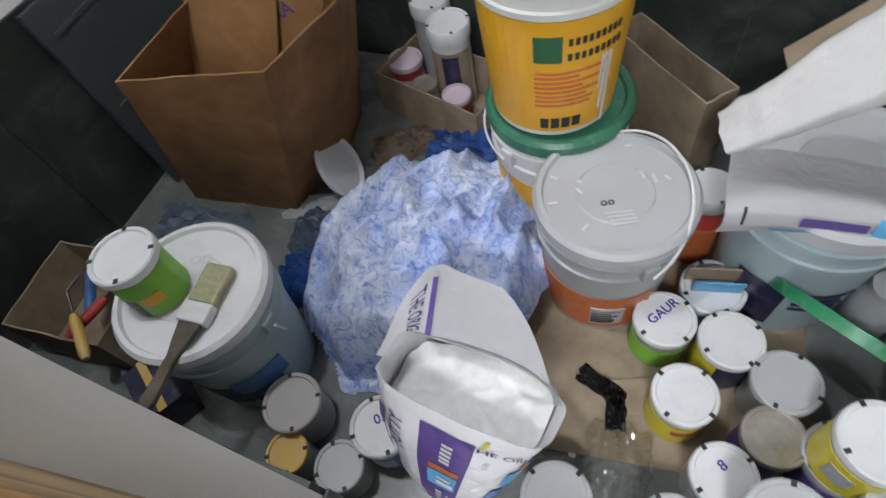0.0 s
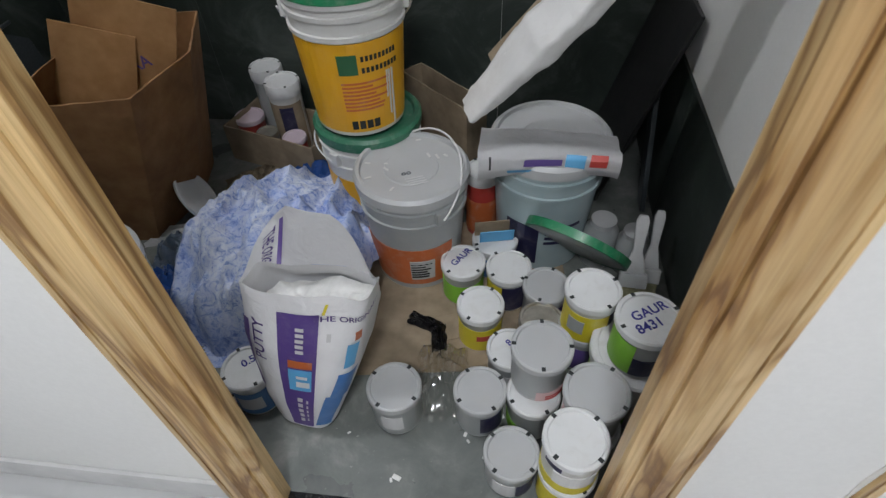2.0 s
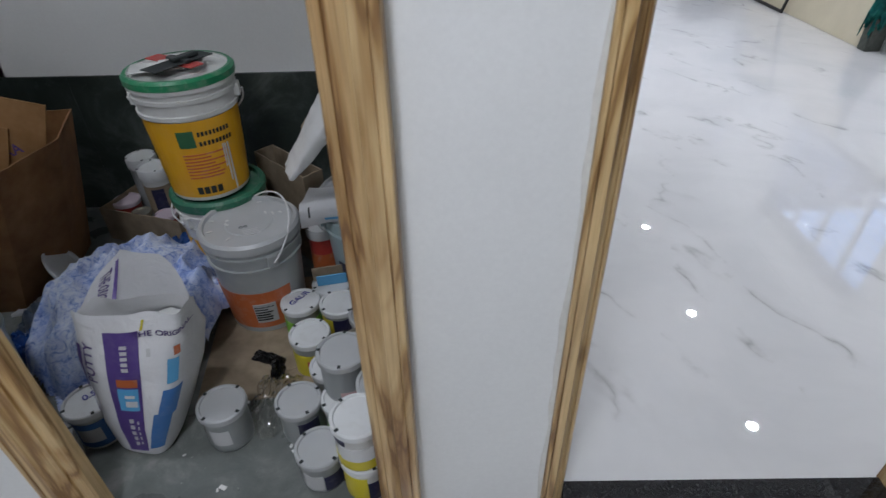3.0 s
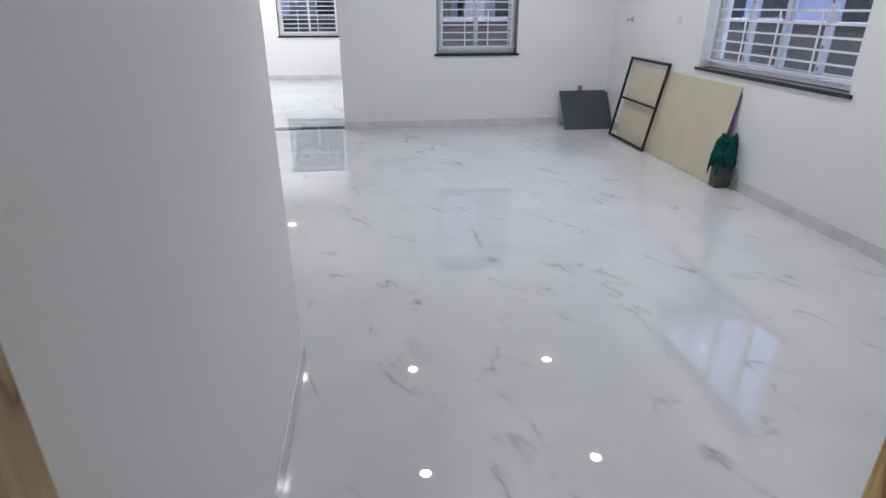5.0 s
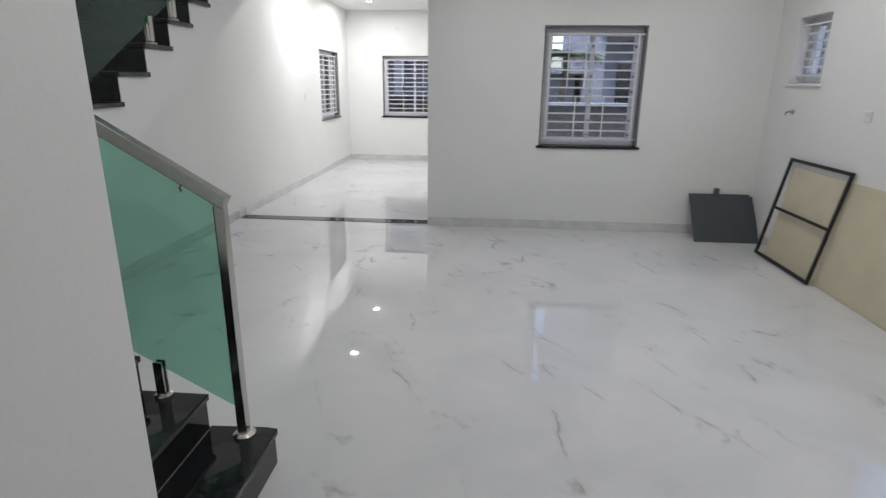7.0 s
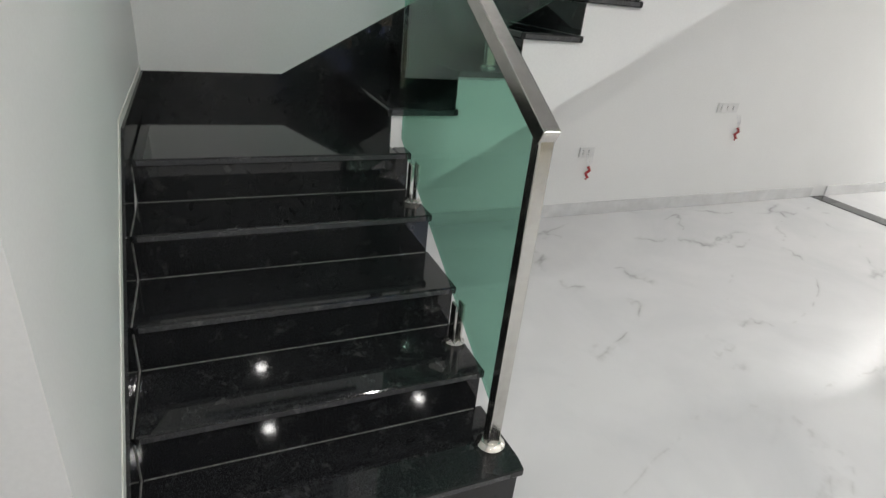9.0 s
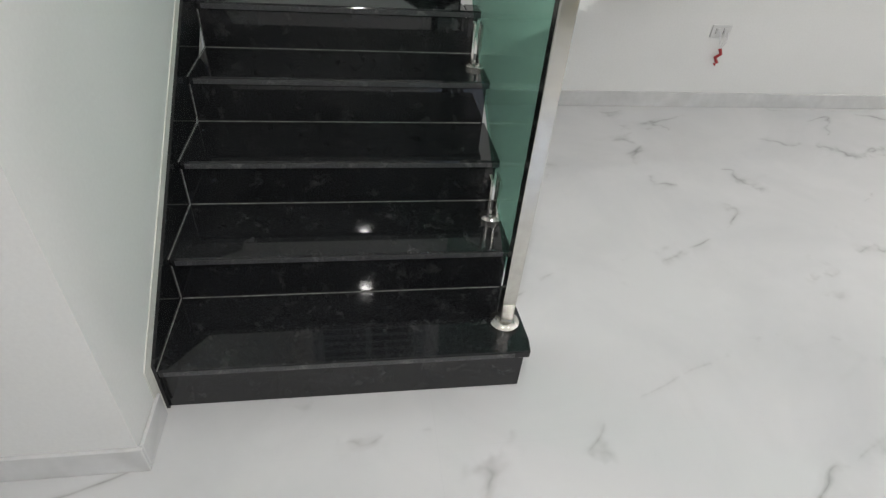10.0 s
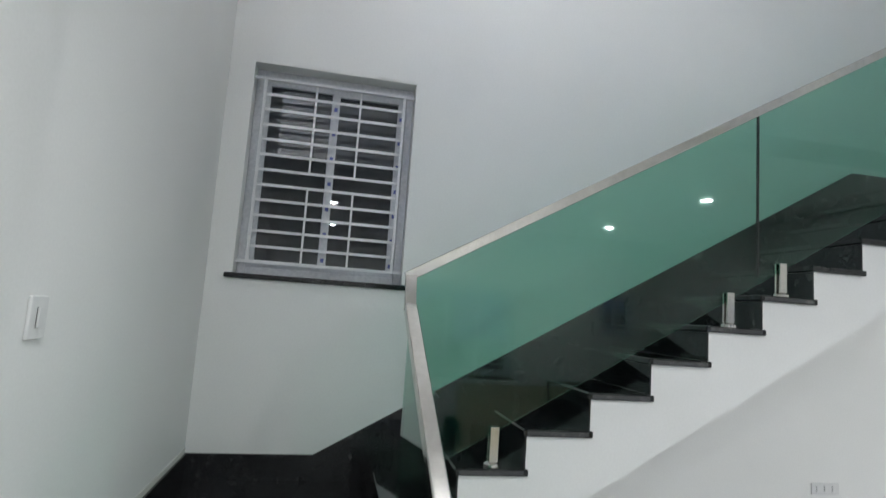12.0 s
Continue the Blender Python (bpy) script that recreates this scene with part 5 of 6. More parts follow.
# ---- sacks and cloth ----
def sack_ring(v):
    """Centre, half width, half depth and height of the sack's outline at share v of its height."""
    stops = [(0.0, -1.272, -1.622, 0.072, 0.068), (0.06, -1.272, -1.618, 0.090, 0.085), (0.25, -1.262, -1.585, 0.125, 0.112), (0.5, -1.245, -1.545, 0.158, 0.130), (0.75, -1.226, -1.522, 0.176, 0.124), (1.0, -1.210, -1.542, 0.184, 0.074)]
    for a, b in zip(stops, stops[1:]):
        if v <= b[0]:
            t = (v - a[0]) / (b[0] - a[0])
            return [a[i] + (b[i] - a[i]) * t for i in range(1, 5)]
    return stops[-1][1:]


def sack_point(u, v, out=0.0):
    """A point on the sack: u turns once round, 0.75 faces the door."""
    cx, cy, hw, hd = sack_ring(v)
    a = 2 * math.pi * u
    c, s = math.cos(a), math.sin(a)
    k = 0.62
    px, py = math.copysign(abs(c) ** k, c) * (hw + out), math.copysign(abs(s) ** k, s) * (hd + out)
    rim = 0.515 - 0.032 * s + 0.026 * c + 0.012 * math.sin(5 * a + 1)
    z = v * rim
    w = 0.010 * noise.noise(Vector((px * 9, py * 9, z * 7))) + 0.005 * noise.noise(Vector((px * 25, z * 22, py * 25)))
    q = radians(-9)
    px, py = px * (1 + w * 3), py * (1 + w * 3)
    return Vector((cx + px * math.cos(q) - py * math.sin(q), cy + px * math.sin(q) + py * math.cos(q), max(0.001, z + w * 0.5)))


sack = empty("putty_sack", Matrix(), "open white putty sack with purple print, half full", "sack")
bm = bmesh.new()
NU, NV = 72, 34
outer = [[bm.verts.new(sack_point(i / NU, j / NV)) for i in range(NU)] for j in range(NV + 1)]
for j in range(NV):
    for i in range(NU):
        bm.faces.new((outer[j][i], outer[j][(i + 1) % NU], outer[j + 1][(i + 1) % NU], outer[j + 1][i]))
prev = outer[-1]
for j in range(1, 9):
    ring = []
    for i in range(NU):
        p = sack_point(i / NU, 1 - 0.045 * j, -0.006)
        ring.append(bm.verts.new(p))
    for i in range(NU):
        bm.faces.new((prev[i], prev[(i + 1) % NU], ring[(i + 1) % NU], ring[i]))
    prev = ring
bm.faces.new(outer[0][::-1])
bmesh.ops.recalc_face_normals(bm, faces=bm.faces[:])
part("bag", bm, SACK, sack, smooth=True)
bm = bmesh.new()
rows = []
for j in range(14):
    t = 1 - j / 14
    rows.append([])
    for i in range(NU):
        p, c = sack_point(i / NU, 0.84, -0.008), Vector((-1.215, -1.520, 0.42))
        q = c + (p - c) * t
        q.z = 0.395 + 0.25 * (q.x + 1.215) + (p.z - 0.42) * t * 0.6 + 0.035 * noise.noise(q * 9) + 0.015 * noise.noise(q * 30)
        rows[-1].append(bm.verts.new(q))
for a, b in zip(rows, rows[1:]):
    for i in range(NU):
        bm.faces.new((a[i], a[(i + 1) % NU], b[(i + 1) % NU], b[i]))
bm.faces.new(rows[-1])
bmesh.ops.recalc_face_normals(bm, faces=bm.faces[:])
part("powder", bm, POWDER, sack, "white putty powder inside", smooth=True)
# torn top flap standing up at the back
def flap_point(q, t, out=0.0):
    """A point on the flap: q from its right end to its left, t from the rim to the torn edge."""
    p = sack_point(0.04 + 0.47 * q, 0.97)
    peak = max(0.0, 1 - abs(q - 0.56) / (0.56 if q < 0.56 else 0.44)) ** 1.7
    rise = (0.145 + 0.012 * math.sin(9 * q)) * peak * t
    back = 0.110 * t * min(1.0, 1.6 * peak) + 0.010 * peak * math.sin(5 * q + t * 2.4)
    return p + Vector((-0.02 * t + 0.25 * out, back - out, rise))


bm = bmesh.new()
g = [[bm.verts.new(flap_point(i / 28, j / 9)) for j in range(10)] for i in range(29)]
for a, b in zip(g, g[1:]):
    for j in range(9):
        bm.faces.new((a[j], b[j], b[j + 1], a[j + 1]))
bmesh.ops.solidify(bm, geom=bm.faces[:], thickness=0.002)
flap_ob = part("torn_flap", bm, SACK, sack, smooth=True)
bm = bmesh.new()
g = [[bm.verts.new(flap_point(0.64 + 0.035 * i / 4 - 0.05 * j / 8, 0.02 + 0.86 * j / 8, 0.0035)) for j in range(9)] for i in range(5)]
for a, b in zip(g, g[1:]):
    for j in range(8):
        bm.faces.new((a[j], b[j], b[j + 1], a[j + 1]))
part("print", bm, PURPLE, flap_ob, "purple stripe")
bm = lettering("THE ORIG", 0.020)
for vt in bm.verts:
    x, y = vt.co.x, vt.co.y
    vt.co = flap_point(0.735 + 0.40 * x - y / 0.22, 0.45 - x / 0.17, 0.004)
part("lettering", bm, PURPLE, flap_ob, "purple printed words")


def sack_print(u0, u1, v0, v1, mat, slant=0.0, label="", out=0.0040):
    bm = bmesh.new()
    n, m_ = 10, 14
    g = [[bm.verts.new(sack_point(u0 + (u1 - u0) * i / n + slant * j / m_, v0 + (v1 - v0) * j / m_, out)) for i in range(n + 1)] for j in range(m_ + 1)]
    for j in range(m_):
        for i in range(n):
            bm.faces.new((g[j][i], g[j][i + 1], g[j + 1][i + 1], g[j + 1][i]))
    return part("print", bm, mat, sack, label, smooth=True)


sack_print(0.735, 0.790, 0.08, 0.90, PURPLE, label="purple vertical band", out=0.0022)
sack_print(0.748, 0.780, 0.40, 0.55, SKY_PRINT)
sack_print(0.752, 0.776, 0.43, 0.47, PALE_INK, out=0.0055)
sack_print(0.752, 0.770, 0.49, 0.51, PALE_INK, out=0.0055)
sack_print(0.748, 0.780, 0.56, 0.61, ORANGE_LABEL)
for k in range(5):
    sack_print(0.752, 0.762, 0.66 + 0.035 * k, 0.682 + 0.035 * k, PALE_INK)
    sack_print(0.768, 0.773, 0.14 + 0.04 * k, 0.165 + 0.04 * k, PALE_INK)
    sack_print(0.752, 0.760, 0.13 + 0.045 * k, 0.16 + 0.045 * k, PALE_INK)
sack_print(0.800, 0.890, 0.10, 0.36, BLUE_LABEL, 0.03)
sack_print(0.845, 0.935, 0.34, 0.52, BLUE_LABEL, 0.02)
sack_print(0.880, 0.930, 0.56, 0.72, SKY_PRINT)
sack_print(0.905, 0.935, 0.74, 0.80, ORANGE_LABEL)
sack_print(0.812, 0.824, 0.74, 0.79, PALE_INK)
sack_print(0.795, 0.803, 0.90, 0.96, YELLOW_LABEL, 0.008)
sack_print(0.62, 0.655, 0.35, 0.80, PURPLE, label="purple lettering block")


def sack_words(text, u, v, height, turn, mat):
    bm = lettering(text, height)
    du = (sack_point(u + 0.01, v, 0.003) - sack_point(u - 0.01, v, 0.003)).length / 0.02
    dv = (sack_point(u, v + 0.02, 0.003) - sack_point(u, v - 0.02, 0.003)).length / 0.04
    c, s = math.cos(radians(turn)), math.sin(radians(turn))
    for vt in bm.verts:
        x, y = vt.co.x * c - vt.co.y * s, vt.co.x * s + vt.co.y * c
        vt.co = sack_point(u + x / du, min(0.985, v + y / dv), 0.0045)
    part("lettering", bm, mat, sack, "purple printed words")


sack_words("THE ORIGINAL", 0.886, 0.885, 0.018, 3, PURPLE)
sack_words("PUTTY", 0.690, 0.70, 0.034, 90, PURPLE)

# crumpled dust sheet
bm = bmesh.new()
NX = 110
g = []
for i in range(NX + 1):
    g.append([])
    for j in range(NX + 1):
        u, v = 2 * i / NX - 1, 2 * j / NX - 1
        r = math.hypot(u, v)
        p = Vector((u * 2.0, v * 2.0, 1.7))
        wob = 1 + 0.18 * noise.noise(Vector((u * 1.6, v * 1.6, 4)))
        hgt = max(0.0, 1 - (r / wob) ** 2.6) ** 0.75
        q = Vector((u * 2.0 + 0.5 * v, v * 0.9 - 0.3 * u, 1.7))
        fold = 0.17 * (0.32 - abs(noise.noise(q * 1.5 + Vector((0, 0, 3))))) + 0.07 * (0.4 - abs(noise.noise(q * 3.4))) + 0.020 * noise.noise(p * 5.5) + 0.006 * noise.noise(p * 13)
        z = 0.285 * hgt + 0.8 * fold * min(1, hgt * 1.6)
        w2 = 0.03 * noise.noise(p * 2.2 + Vector((9, 0, 0)))
        g[-1].append(bm.verts.new((-1.54 + u * 0.37 + v * 0.07 + w2, -1.075 + v * 0.43 - u * 0.04 + w2, max(0.004 + 0.003 * noise.noise(p * 5), z))))
for i in range(NX):
    for j in range(NX):
        u, v = 2 * (i + 0.5) / NX - 1, 2 * (j + 0.5) / NX - 1
        if math.hypot(u, v) < 1.0 + 0.10 * noise.noise(Vector((u * 3, v * 3, 7))):
            bm.faces.new((g[i][j], g[i + 1][j], g[i + 1][j + 1], g[i][j + 1]))
bmesh.ops.delete(bm, geom=[v for v in bm.verts if not v.link_faces], context="VERTS")
bmesh.ops.solidify(bm, geom=bm.faces[:], thickness=0.002)
solid("dust_sheet", bm, CLOTH, "crumpled pale blue patterned dust sheet on the floor", "cloth", kind="", smooth=True)


def crumple(name, x, y, rx, ry, h, mat, label, category, seed, z=0.0, turn=0.0):
    bm = bmesh.new()
    n = 26
    g = []
    for i in range(n + 1):
        g.append([])
        for j in range(n + 1):
            u, v = 2 * i / n - 1, 2 * j / n - 1
            p = Vector((u * 2 + seed, v * 2, seed * 1.7))
            k = max(0.0, 1 - u * u) * max(0.0, 1 - v * v)
            zz = h * (0.25 + 0.75 * k) * (0.55 + 0.9 * abs(noise.noise(p * 1.5))) + 0.2 * h * noise.noise(p * 5)
            g[-1].append(bm.verts.new((u * rx * (1 + 0.25 * noise.noise(p)), v * ry * (1 + 0.25 * noise.noise(p * 1.3)), max(0.002, zz * min(1, k * 5 + 0.1)))))
    for i in range(n):
        for j in range(n):
            bm.faces.new((g[i][j], g[i + 1][j], g[i + 1][j + 1], g[i][j + 1]))
    bmesh.ops.solidify(bm, geom=bm.faces[:], thickness=0.0015)
    ob = solid(name, bm, mat, label, category, kind="", smooth=True)
    ob.matrix_basis = pose(x, y, z, 0, 0, turn)
    return ob


crumple("plastic_sheet", -1.56, -0.60, 0.20, 0.11, 0.10, BLUE_FILM, "crumpled deep blue plastic sheet behind the dust sheet", "plastic sheet", 1.0)
crumple("plastic_sheet", -1.92, -1.22, 0.12, 0.10, 0.09, BLUE_FILM, "crumpled blue plastic by the bucket", "plastic sheet", 3.0)
crumple("plastic_sheet", -1.95, -1.05, 0.11, 0.09, 0.11, HAZE_FILM, "crumpled hazy blue plastic film", "plastic sheet", 5.0)
crumple("plastic_film", -0.895, -1.495, 0.085, 0.125, 0.09, FOGGED, "crumpled clear plastic film on the floor", "plastic film", 6.0)
crumple("plastic_film", -2.42, -1.20, 0.20, 0.14, 0.05, HAZE_FILM, "dusty plastic film on the floor", "plastic film", 8.0)
crumple("tape_scrap", -0.978, -1.292, 0.064, 0.026, 0.03, TAPE_BLACK, "crumpled black tape on the cardboard", "tape", 11.0, 0.012, -20)
crumple("tape_scrap", -0.925, -1.345, 0.026, 0.052, 0.035, TAPE_BLACK, "crumpled black tape on the cardboard", "tape", 12.0, 0.012, 10)
crumple("paper_scrap", -2.02, -0.93, 0.14, 0.05, 0.03, LID_WHITE, "crumpled white paper on the floor", "paper", 14.0, 0.0, 20)
crumple("paper_scrap", -1.83, -0.60, 0.13, 0.08, 0.06, CARD_PALE, "torn brown paper on the floor", "paper", 15.0, 0.0, 35)


def flat_card(name, x, y, w, d, turn, z, mat, label):
    ob = solid(name, bevelled(boxes((-w / 2, w / 2, -d / 2, d / 2, 0, 0.005)), 0.0015, 1), mat, label, "cardboard", kind="")
    ob.matrix_basis = pose(x, y, z, 0, 0, turn)
    return ob


flat_card("cardboard_sheet", -0.86, -1.12, 0.74, 0.68, 8, 0.001, CARD_PALE, "flattened pale cardboard sheet under the cans")
flat_card("cardboard_piece", -0.895, -1.30, 0.13, 0.10, 20, 0.007, CARD_PALE, "small pale cardboard piece on the sheet")
for k in range(34):
    a, b = rnd.uniform(-1.6, -0.6), rnd.uniform(-1.84, -1.2)
    s = rnd.uniform(0.004, 0.016)
    chip = solid("plaster_chip", bevelled(boxes((-s, s, -s * rnd.uniform(0.3, 0.9), s * 0.6, 0, s * 0.35)), s * 0.15, 1), POWDER, "chip of dried white plaster on the floor", "plaster chip", kind="")
    chip.matrix_basis = pose(a, b, 0.0, 0, 0, rnd.uniform(0, 180))
    tagged(chip, group="plaster chips")


# ---- cartons ----
def carton(name, x, y, w, d, h, turn, mat, label, flare=0.0, inner=None):
    """An open cardboard box with real walls; x, y is its front left foot."""
    ob = empty(name, pose(x, y, 0, 0, 0, turn), label, "cardboard box")
    t = 0.006
    part("bottom", boxes((0, w, 0, d, 0.001, 0.007)), mat, ob)

    def side(a, b, thick, outx, outy):
        bm = bmesh.new()
        ax, ay = a
        bx, by = b
        q = [(ax, ay, 0.0075), (bx, by, 0.0075), (bx + outx[1], by + outy[1], h), (ax + outx[0], ay + outy[0], h)]
        n = 12
        nx, ny = thick
        lo = []
        for i in range(n + 1):
            col = []
            for j in range(9):
                s, r = i / n, j / 8
                p = [(q[0][k] * (1 - s) + q[1][k] * s) * (1 - r) + (q[3][k] * (1 - s) + q[2][k] * s) * r for k in range(3)]
                bow = 0.012 * math.sin(math.pi * s) * r * noise.noise(Vector((s * 2, h, turn)))
                col.append([(p[0] + nx * k + (bow if nx else 0), p[1] + ny * k + (bow if ny else 0), p[2]) for k in (0, 1)])
            lo.append(col)
        vs = [[[bm.verts.new(c) for c in cell] for cell in col] for col in lo]
        for i in range(n):
            for j in range(8):
                for k in (0, 1):
                    bm.faces.new((vs[i][j][k], vs[i + 1][j][k], vs[i + 1][j + 1][k], vs[i][j + 1][k]))
            bm.faces.new((vs[i][8][0], vs[i + 1][8][0], vs[i + 1][8][1], vs[i][8][1]))
        for e in (0, n):
            for j in range(8):
                bm.faces.new((vs[e][j][0], vs[e][j + 1][0], vs[e][j + 1][1], vs[e][j][1]))
        bmesh.ops.recalc_face_normals(bm, faces=bm.faces[:])
        part("side", bm, mat, ob, smooth=False)
    f = flare
    side((0, 0), (w, 0), (0, t), (-f, f), (-f, -f))
    side((w, t), (w, d - t), (-t, 0), (f, f), (-f, f))
    side((0, d), (w, d), (0, -t), (-f, f), (f, f))
    side((0, t), (0, d - t), (t, 0), (-f, -f), (-f, f))
    return ob


def sagging_box(foot, rim, h, mat, label):
    """A tall open box whose soft walls lean from the foot outline to the bulging rim outline."""
    ob = empty("cardboard_box", Matrix.Translation((foot[0][0], foot[0][1], 0)), label, "cardboard box")
    ox, oy = foot[0]
    n, rows, t = len(foot), 10, 0.007
    cx, cy = sum(p[0] for p in rim) / n, sum(p[1] for p in rim) / n
    for k in range(n):
        bm = bmesh.new()
        a0, b0, a1, b1 = foot[k], foot[(k + 1) % n], rim[k], rim[(k + 1) % n]
        cols = 10
        nx, ny = (b1[1] - a1[1]), -(b1[0] - a1[0])
        ln = math.hypot(nx, ny)
        nx, ny = nx / ln, ny / ln
        if nx * ((a1[0] + b1[0]) / 2 - cx) + ny * ((a1[1] + b1[1]) / 2 - cy) < 0:
            nx, ny = -nx, -ny
        skins = []
        for skin in (0.0, -t):
            grid = []
            for i in range(cols + 1):
                q = i / cols
                col = []
                for j in range(rows + 1):
                    r = j / rows
                    x = (a0[0] * (1 - q) + b0[0] * q) * (1 - r) + (a1[0] * (1 - q) + b1[0] * q) * r
                    y = (a0[1] * (1 - q) + b0[1] * q) * (1 - r) + (a1[1] * (1 - q) + b1[1] * q) * r
                    z = h * r + (a1[2] * (1 - q) + b1[2] * q - h) * r
                    bow = math.sin(math.pi * q) * (0.012 * math.sin(math.pi * r) + 0.008 * noise.noise(Vector((q * 3, r * 3, k))))
                    col.append(bm.verts.new((x - ox + nx * (bow + skin), y - oy + ny * (bow + skin), 0.002 + z + 0.004 * noise.noise(Vector((q * 9, k, 0))) * r)))
                grid.append(col)
            skins.append(grid)
        for grid in skins:
            for i in range(cols):
                for j in range(rows):
                    bm.faces.new((grid[i][j], grid[i + 1][j], grid[i + 1][j + 1], grid[i][j + 1]))
        o, inn = skins
        for i in range(cols):
            bm.faces.new((o[i][rows], o[i + 1][rows], inn[i + 1][rows], inn[i][rows]))
        bmesh.ops.recalc_face_normals(bm, faces=bm.faces[:])
        part("side", bm, mat, ob, smooth=True)
    part("bottom", prism([(p[0] - ox, p[1] - oy) for p in foot], 2, 0.001, 0.008), mat, ob)
    return ob


sagging_box([(-2.53, -1.025), (-2.10, -0.98), (-2.03, -0.72), (-2.08, -0.48), (-2.50, -0.50)],
            [(-2.285, -1.115, 0.67), (-1.907, -0.995, 0.657), (-1.845, -0.69, 0.66), (-1.93, -0.42, 0.68), (-2.30, -0.46, 0.68)], 0.67, CARD_BROWN, "tall open brown cardboard box, sagging, with boards inside")
for k, (x, y, w, h, tilt, turn) in enumerate(((-2.47, -0.98, 0.27, 0.84, -13, 10), (-2.42, -0.90, 0.335, 0.93, -10, 8))):
    bd = solid("cardboard_sheet", bevelled(boxes((0, w, 0, 0.008, 0, h)), 0.002, 1), CARD_ORANGE, "orange-brown cardboard panel standing in the box", "cardboard", kind="")
    bd.matrix_basis = pose(x, y, 0.012, tilt, 17, turn)
    if k:
        part("lettering", lettering("VERA", 0.042), PURPLE, bd, "purple printed letters", m=pose(0.19, -0.0012, 0.70, 90, -35, 0))
tray = carton("cardboard_tray", -1.995, -0.437, 0.465, 0.25, 0.178, -17, CARD_PALE, "low cardboard tray holding small paint cans")
paint_can(-1.920, -0.321, 0.008, 0.066, 0.155, LID_PINK, RED_LABEL, [(PINK_LABEL, 0.15, 0.6, *WHOLE)], 0, "small can with a pale pink lid in a tray", tabs=0)
paint_can(-1.830, -0.216, 0.008, 0.072, 0.345, LID_WHITE, CAN_GREY, [], 0, "taller white-lidded can in a tray")
paint_can(-1.712, -0.341, 0.008, 0.075, 0.350, LID_WHITE, CAN_WHITE, [(CARD_PALE, 0.06, 0.76, 180, 350), (NAVY, 0.22, 0.72, 262, 310)], 0, "tall can with cream and navy label in a tray")
paint_can(-1.804, -0.421, 0.008, 0.048, 0.14, TIN, CAN_GREY, [(YELLOW_LABEL, 0.1, 0.6, *WHOLE)], 0, "small tin with metal lid in a tray", tabs=0)
paint_can(-1.664, -0.460, 0.008, 0.052, 0.15, LID_PINK, RED_LABEL, [], 0, "small reddish can with pink lid in a tray", tabs=0)
carton("cardboard_box", -1.165, -0.44, 0.38, 0.10, 0.47, -43, CARD_PALE, "open cardboard box standing behind the buckets")
tool = carton("cardboard_tray", -2.66, -1.70, 0.36, 0.30, 0.20, 6, CARD_PALE, "worn cardboard tray full of old tools")
for k, (x, y, turn, mat, lab) in enumerate(((-2.50, -1.52, 35, BLUE_LABEL, "blue-handled roller lying in the tray"), (-2.42, -1.60, -20, RED_LABEL, "red-handled tool lying in the tray"), (-2.36, -1.66, 50, LID_YELLOW, "pale yellow roller sleeve in the tray"))):
    t_ = empty("hand_tool", pose(x, y, 0.15 + 0.03 * k, 8, 0, turn), lab, "tool", "hand tools")
    part("grip", lathe([(0.012, -0.08), (0.016, -0.06), (0.016, 0.05), (0.010, 0.07)], 14), mat, t_, m=pose(0, 0, 0, 90, 0, 0), smooth=True)
    part("shaft", tube([(0, 0.07, 0), (0, 0.17, 0.0), (0.05, 0.20, 0.0)], 0.004, 6), STEEL, t_)
old = empty("tool_case", pose(-2.13, -1.70, 0.0, 0, 0, -30), "dark box tied with yellow tape", "box")
part("body", bevelled(boxes((-0.09, 0.09, -0.06, 0.06, 0.001, 0.13)), 0.006), NAVY, old)
part("tape", boxes((-0.0915, 0.0915, -0.012, 0.012, 0.1302, 0.132)), LID_YELLOW, old, "yellow tape")

# ---- leaning packages ----
d0, d1 = Vector((-0.86, -0.942, 0.625)), Vector((-0.545, -0.985, 1.035))
axis_m = Matrix.Translation(d0) @ (d1 - d0).to_track_quat("Z", "Y").to_matrix().to_4x4()
pack = empty("wrapped_package", axis_m, "long white plastic-wrapped package leaning over the buckets", "package")
bm = bmesh.new()
rings = []
for j in range(71):
    t = j / 70
    w = 0.042 + 0.028 * min(1, t * 3)
    hh = 0.013 + 0.022 * min(1, t * 3.5)
    ring = []
    for k in range(44):
        a = 2 * math.pi * k / 44
        c, n_ = math.cos(a), math.sin(a)
        q = Vector((math.copysign(abs(c) ** 0.35, c) * w, math.copysign(abs(n_) ** 0.4, n_) * hh, t * 0.95))
        crease = 0.016 * (0.3 - abs(noise.noise(Vector((q.x * 16, q.y * 9, q.z * 4.5))))) + 0.006 * (0.3 - abs(noise.noise(q * 24)))
        fold = 0.010 * max(0.0, 1 - abs(t - 0.34) * 22)
        ring.append(bm.verts.new(q + Vector((crease * c + 0.006 * noise.noise(q * 8), (crease + fold) * n_, 0))))
    rings.append(ring)
for a, b in zip(rings, rings[1:]):
    for k in range(44):
        bm.faces.new((a[k], a[(k + 1) % 44], b[(k + 1) % 44], b[k]))
bm.faces.new(rings[0][::-1])
bm.faces.new(rings[-1])
bmesh.ops.recalc_face_normals(bm, faces=bm.faces[:])
bmesh.ops.rotate(bm, verts=bm.verts[:], cent=(0, 0, 0), matrix=Matrix.Rotation(radians(35), 3, "Z"))
part("wrapping", bm, FILM, pack, smooth=True)
bm = bevelled(boxes((0.040, 0.100, -0.030, 0.004, 0.14, 0.93)), 0.004)
bmesh.ops.rotate(bm, verts=bm.verts[:], cent=(0, 0, 0), matrix=Matrix.Rotation(radians(35), 3, "Z"))
